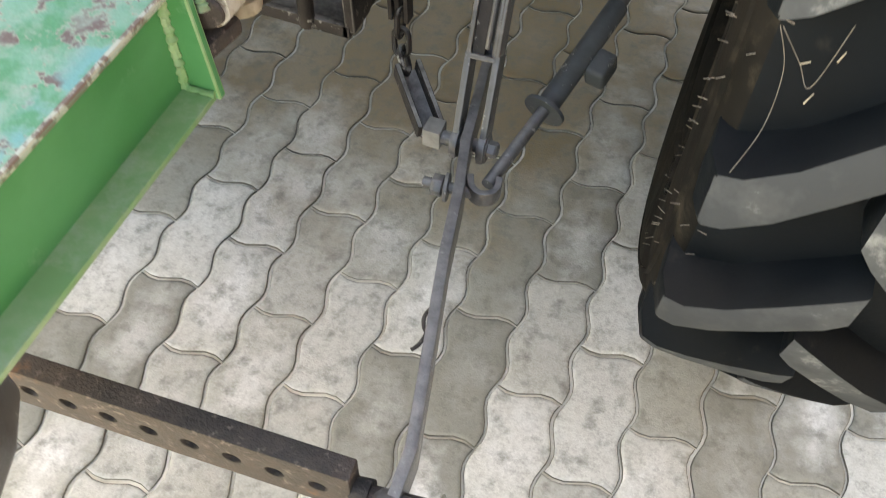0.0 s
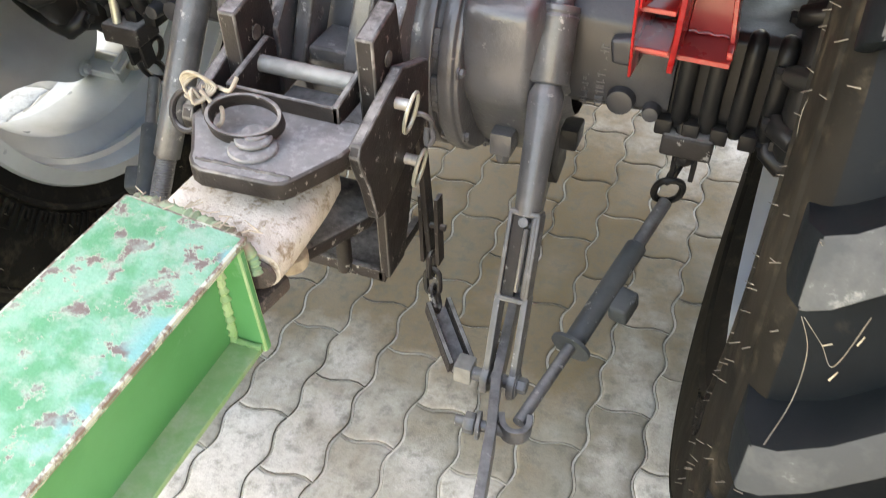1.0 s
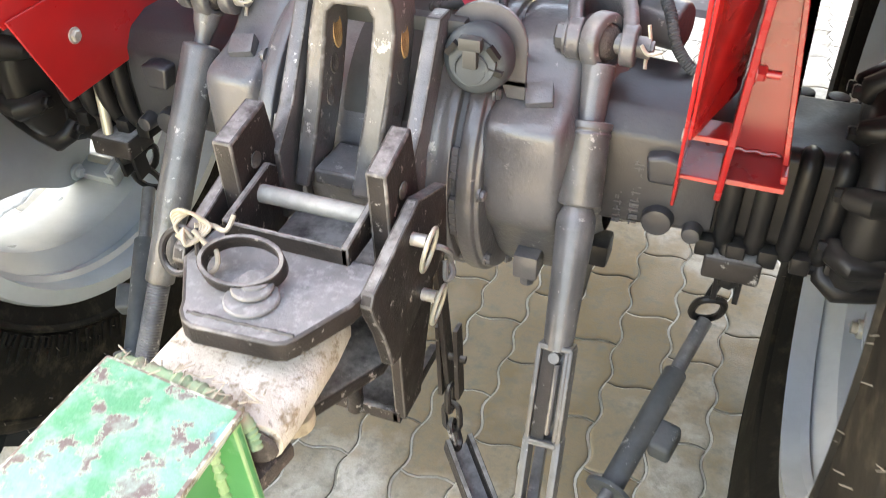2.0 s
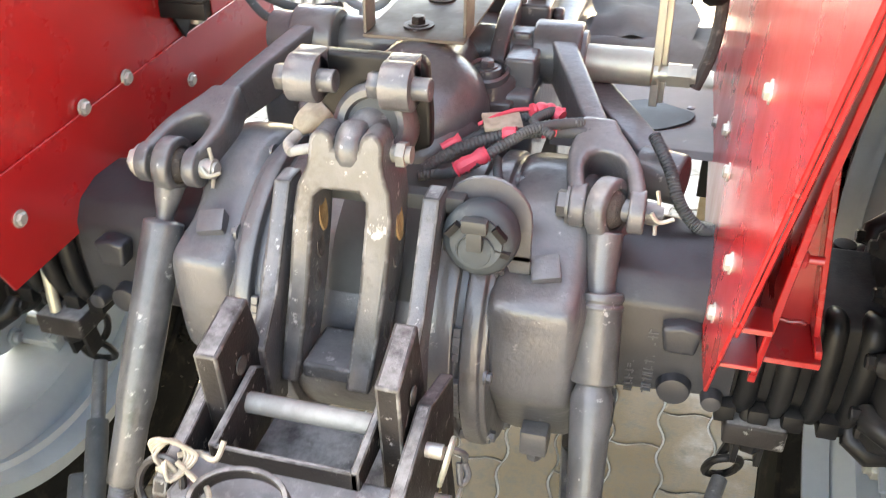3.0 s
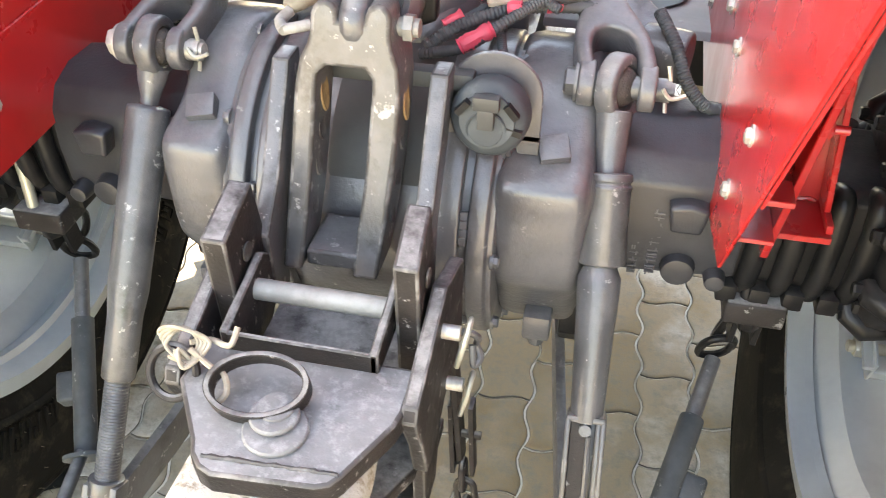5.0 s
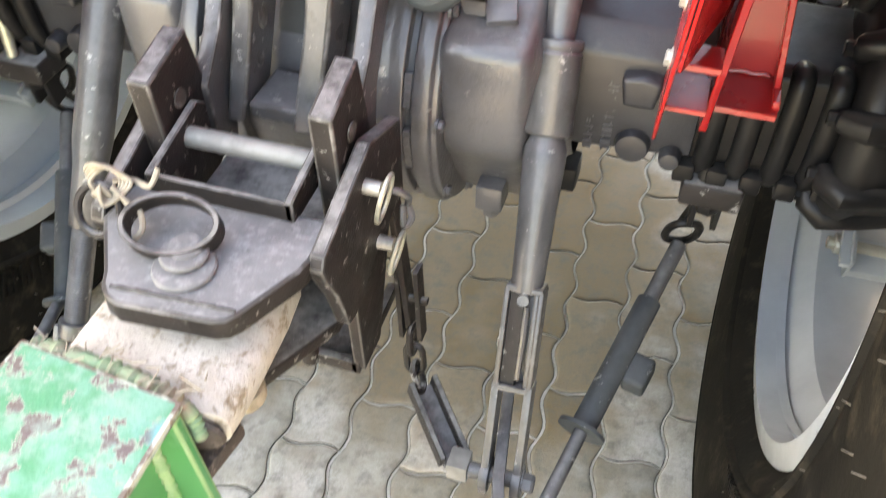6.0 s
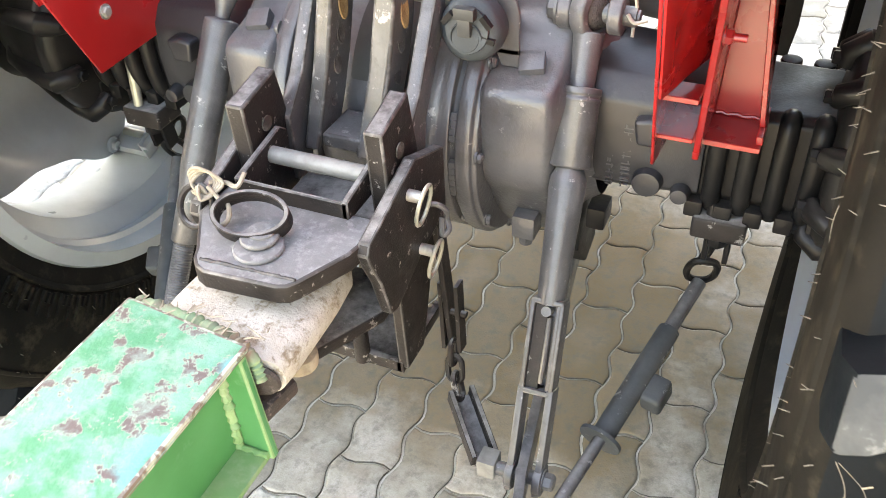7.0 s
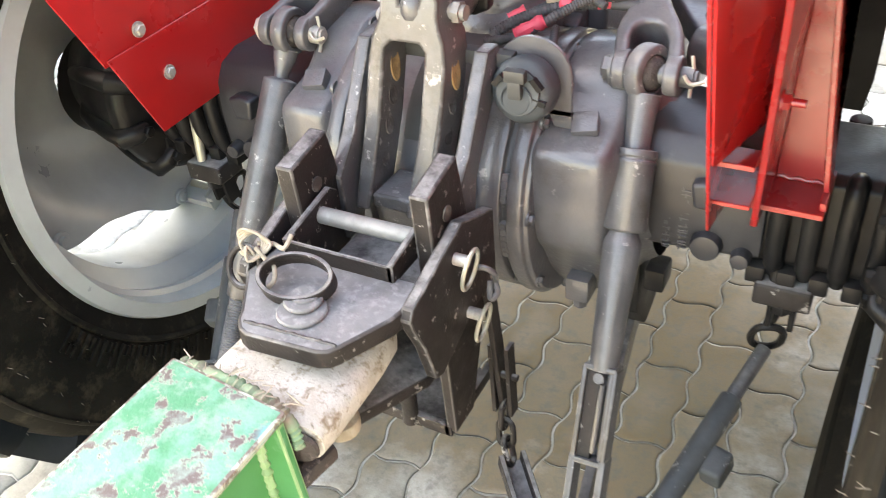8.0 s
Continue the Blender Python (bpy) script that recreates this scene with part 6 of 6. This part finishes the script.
part("weld", bm, GREEN_PALE, trailer, "lumpy painted weld")
bm = B()
line = curve_pts([(-0.104, 0.918, 0.734), (-0.05, 0.916, 0.734), (-0.005, 0.914, 0.731), (0.036, 0.909, 0.726), (0.057, 0.904, 0.708), (0.064, 0.900, 0.690)], 9)
tube(bm, line, 0.01, 10, radii=[((0.0108 if i % 2 else 0.0080) + wr.uniform(-0.0016, 0.0016)) * (1.0 if i < 36 else 0.72) for i in range(len(line))])
bead = part("weld_bead", bm, WELD, trailer, "rough ridged weld bead with flaking green paint")
bm = B()
for i in range(26):
    p = Vector((wr.uniform(-0.10, 0.075), wr.uniform(0.900, 0.925), 0.741))
    a = wr.uniform(0, 3.1)
    q = p + Vector((math.cos(a), math.sin(a), wr.uniform(-0.2, 0.5))) * wr.uniform(0.008, 0.022)
    cyl(bm, p, q, 0.0011, 0.0007, n=5)
tagged(part("straw", bm, ROPE, bead), "bits of dry grass", kind="stuff")
bm = B()
rows = []
for y, w, lift in ((0.905, 0.0, 0.0), (0.935, 0.002, 0.001), (0.97, 0.002, 0.003), (1.03, 0.0, 0.004), (1.075, -0.006, 0.004), (1.10, -0.022, 0.002), (1.112, -0.045, 0.0)):
    ring = []
    for k in range(28):
        a = 2 * math.pi * k / 28
        ca, sa = math.cos(a), math.sin(a)
        e = 0.42 if ca > 0 else 0.25
        x = -0.005 + (0.088 + w) * math.copysign(abs(ca) ** e, ca)
        z = 0.684 + 0.030 * math.copysign(abs(sa) ** (0.75 if ca > 0 else 0.45), sa) + lift
        ring.append(bm.verts.new((x, y + 0.012 * ca, z)))
    rows.append(ring)
for a, b in zip(rows, rows[1:]):
    for k in range(28):
        bm.faces.new((a[k], a[(k + 1) % 28], b[(k + 1) % 28], b[k]))
bm.faces.new(rows[0][::-1])
bm.faces.new(rows[-1])
eye_ = part("tow_eye", bm, WHITE, trailer, "worn white painted rolled tow eye", 0.0, angle=70)
bm = B()
lathe(bm, [(0.0, 0.0), (0.0, 0.020), (0.004, 0.022), (0.008, 0.020)], (0.052, 0.9085, 0.683), (0.25, -1, 0), 24)
bmesh.ops.scale(bm, vec=(1.35, 1, 1.05), space=Matrix.Translation((-0.052, -0.905, -0.683)), verts=bm.verts)
part("open_end", bm, RUST, eye_, "bare brown hollow end")
bm = B()
prism(bm, [(0.02, 0.890), (0.066, 0.888), (0.076, 0.945), (0.03, 0.960)], "z", 0.628, 0.650)
part("rust_lip", bm, RUST, eye_, "bare rusty underside", 0.006)
bm = B()
cyl(bm, (0.052, 0.985, 0.628), (0.052, 0.985, 0.648), 0.024, n=20)
part("washer", bm, ROPE, eye_, bevel=0.004)
# side stand plate under the beam
bm = B()
prism(bm, [(-0.10, 0.38), (0.060, 0.38), (0.056, 0.42), (0.037, 0.475), (0.0, 0.532), (-0.05, 0.546), (-0.10, 0.546)], "z", 0.44, 0.5775)
part("support", bm, STEEL, trailer, "dark grey rounded support under the beam", 0.012, 3)

# ---- loose things ----
bm = B()
cyl(bm, (0.0, 1.030, 0.60), (0.0, 1.030, 0.786), 0.017, n=28)
pin = solo("hitch_pin", bm, DUSTY, "dusty dark steel hitch pin with flat ring handle", "hitch pin", 0.003)
for r0, z0, o in ((0.030, 0.769, (0.004, 1.014)), (0.023, 0.776, (0.000, 1.024))):
    bm = B()
    lathe(bm, [(z0, 0.012), (z0 + 0.001, r0), (z0 + 0.0065, r0), (z0 + 0.0075, r0 * 0.7), (z0 + 0.006, 0.0)], (*o, 0), (0, 0, 1), 28, caps=False)
    part("collar", bm, DUSTY, pin, bevel=0.0015, segs=1)
bm = B()
rows = []
for i in range(40):
    a = 2 * math.pi * i / 40
    ux, uy = math.cos(a), math.sin(a)
    p = Vector((-0.022 + 0.043 * ux - 0.009 * uy, 1.044 + 0.012 * ux + 0.025 * uy, 0.789 + 0.012 * uy))
    o = Vector((ux - 0.3 * uy, uy, 0)).normalized()
    u = Vector((0.05, -0.35, 0.93)).normalized()
    rows.append([bm.verts.new(p + o * q * 0.0034 + u * w * 0.0100) for q, w in ((-1, -1), (1, -1), (1, 1), (-1, 1))])
for i in range(40):
    r0, r1 = rows[i], rows[(i + 1) % 40]
    for k in range(4):
        bm.faces.new((r0[k], r0[(k + 1) % 4], r1[(k + 1) % 4], r1[k]))
part("ring_handle", bm, HITCH, pin, "flat bent steel ring", 0.001, 1)
# cord
bm = B()
for k in range(4):
    e = 0.004 * k
    pts = [(-0.108 + e, 1.064, 0.784), (-0.124 - e, 1.070 + e, 0.796), (-0.112, 1.086 - e, 0.806 + e), (-0.094 + e, 1.078, 0.800), (-0.098, 1.064 - e, 0.788), (-0.118 + e, 1.062, 0.790 + e)]
    tube(bm, curve_pts(pts, 6, True), 0.0021, 7, True)
tube(bm, curve_pts([(-0.098, 1.068, 0.798), (-0.074, 1.060, 0.786), (-0.056, 1.048, 0.794), (-0.050, 1.036, 0.784), (-0.058, 1.026, 0.776)], 6), 0.003, 7)
tube(bm, curve_pts([(-0.100, 1.074, 0.800), (-0.085, 1.085, 0.796), (-0.062, 1.078, 0.800), (-0.058, 1.092, 0.812)], 6), 0.003, 7)
solo("cord", bm, ROPE, "knotted beige cord tied to the hitch pin", "cord")
bm = B()
hoop = [(-0.118 + 0.024 * math.cos(a), 1.062 + 0.014 * math.sin(a), 0.768 + 0.022 * math.sin(a)) for a in (2 * math.pi * i / 28 for i in range(28))]
tube(bm, hoop, 0.0042, 8, True)
solo("wire_ring", bm, HITCH, "bent wire ring hung on the hitch corner", "wire ring")

# perforated drawbar between the links
x0, x1, zc, hh, y0, y1, pitch = -0.42, 0.352, 0.338, 0.048, 0.555, 0.583, 0.0533
bm = B()
for h in [0.3115 - pitch * i for i in range(14)]:
    # one cell of the bar with its hole
    right = x1 if h > 0.30 else h + pitch / 2
    left = x0 if h - pitch < x0 + 0.01 else h - pitch / 2
    sides = []
    for y in (y0, y1):
        inner, outer = [], []
        for i in range(16):
            t = 2 * math.pi * i / 16
            cx, cz = math.cos(t), math.sin(t)
            inner.append(bm.verts.new((h + 0.0115 * cx, y, zc + 0.0115 * cz)))
            k = 1 / max(abs(cx), abs(cz))
            ox, oz = cx * k, cz * k
            ex = h + ox * ((right - h) if ox > 0 else (h - left))
            outer.append(bm.verts.new((ex, y, zc + oz * hh)))
        for i in range(16):
            j = (i + 1) % 16
            bm.faces.new((inner[i], inner[j], outer[j], outer[i]))
        sides.append((inner, outer))
    for i in range(16):
        j = (i + 1) % 16
        bm.faces.new((sides[0][0][i], sides[0][0][j], sides[1][0][j], sides[1][0][i]))
        e0, e1 = sides[0][1][i], sides[0][1][j]
        mid = (e0.co + e1.co) / 2
        if abs(mid.z - zc) > hh * 0.9 or (mid.x > x1 - 0.002) or (mid.x < x0 + 0.002):
            bm.faces.new((e0, e1, sides[1][1][j], sides[1][1][i]))
bmesh.ops.remove_doubles(bm, verts=bm.verts, dist=1e-4)
drawbar = solo("perforated_drawbar", bm, RUST, "rusty flat drawbar with a row of holes", "drawbar", 0.0025)
for a, b in ((x1 - 0.002, 0.44), (x0 + 0.002, -0.48)):
    bm = B()
    cyl(bm, (a, 0.563, zc - 0.005), (b, 0.565, 0.345), 0.014, n=18)
    cyl(bm, (a * 0.97 + b * 0.03, 0.563, zc - 0.005), (a * 0.75 + b * 0.25, 0.564, zc - 0.003), 0.020, n=18)
    part("end_pin", bm, RUST, drawbar)
bm = B()
tube(bm, [(0.450 + 0.004 * math.sin(a), 0.566 + 0.02 * math.cos(a), 0.345 + 0.022 * math.sin(a)) for a in (2 * math.pi * i / 20 for i in range(20))], 0.0025, 6, True)
part("linch_ring", bm, ZINC, drawbar)

pivot = Matrix.Translation((0.10, 0.557, 0))
drawbar.matrix_world = Matrix.Translation((0, 0.016, 0)) @ pivot @ Matrix.Rotation(radians(3.0), 4, "Z") @ pivot.inverted()

# ---- the paving blocks that lie nearest ----
for m in near_spots[:300]:
    ob = new("paver", paver_mesh)
    ob.parent = ground
    ob.matrix_parent_inverse = Matrix.Translation((0, 0, 0.03))
    ob.matrix_basis = m
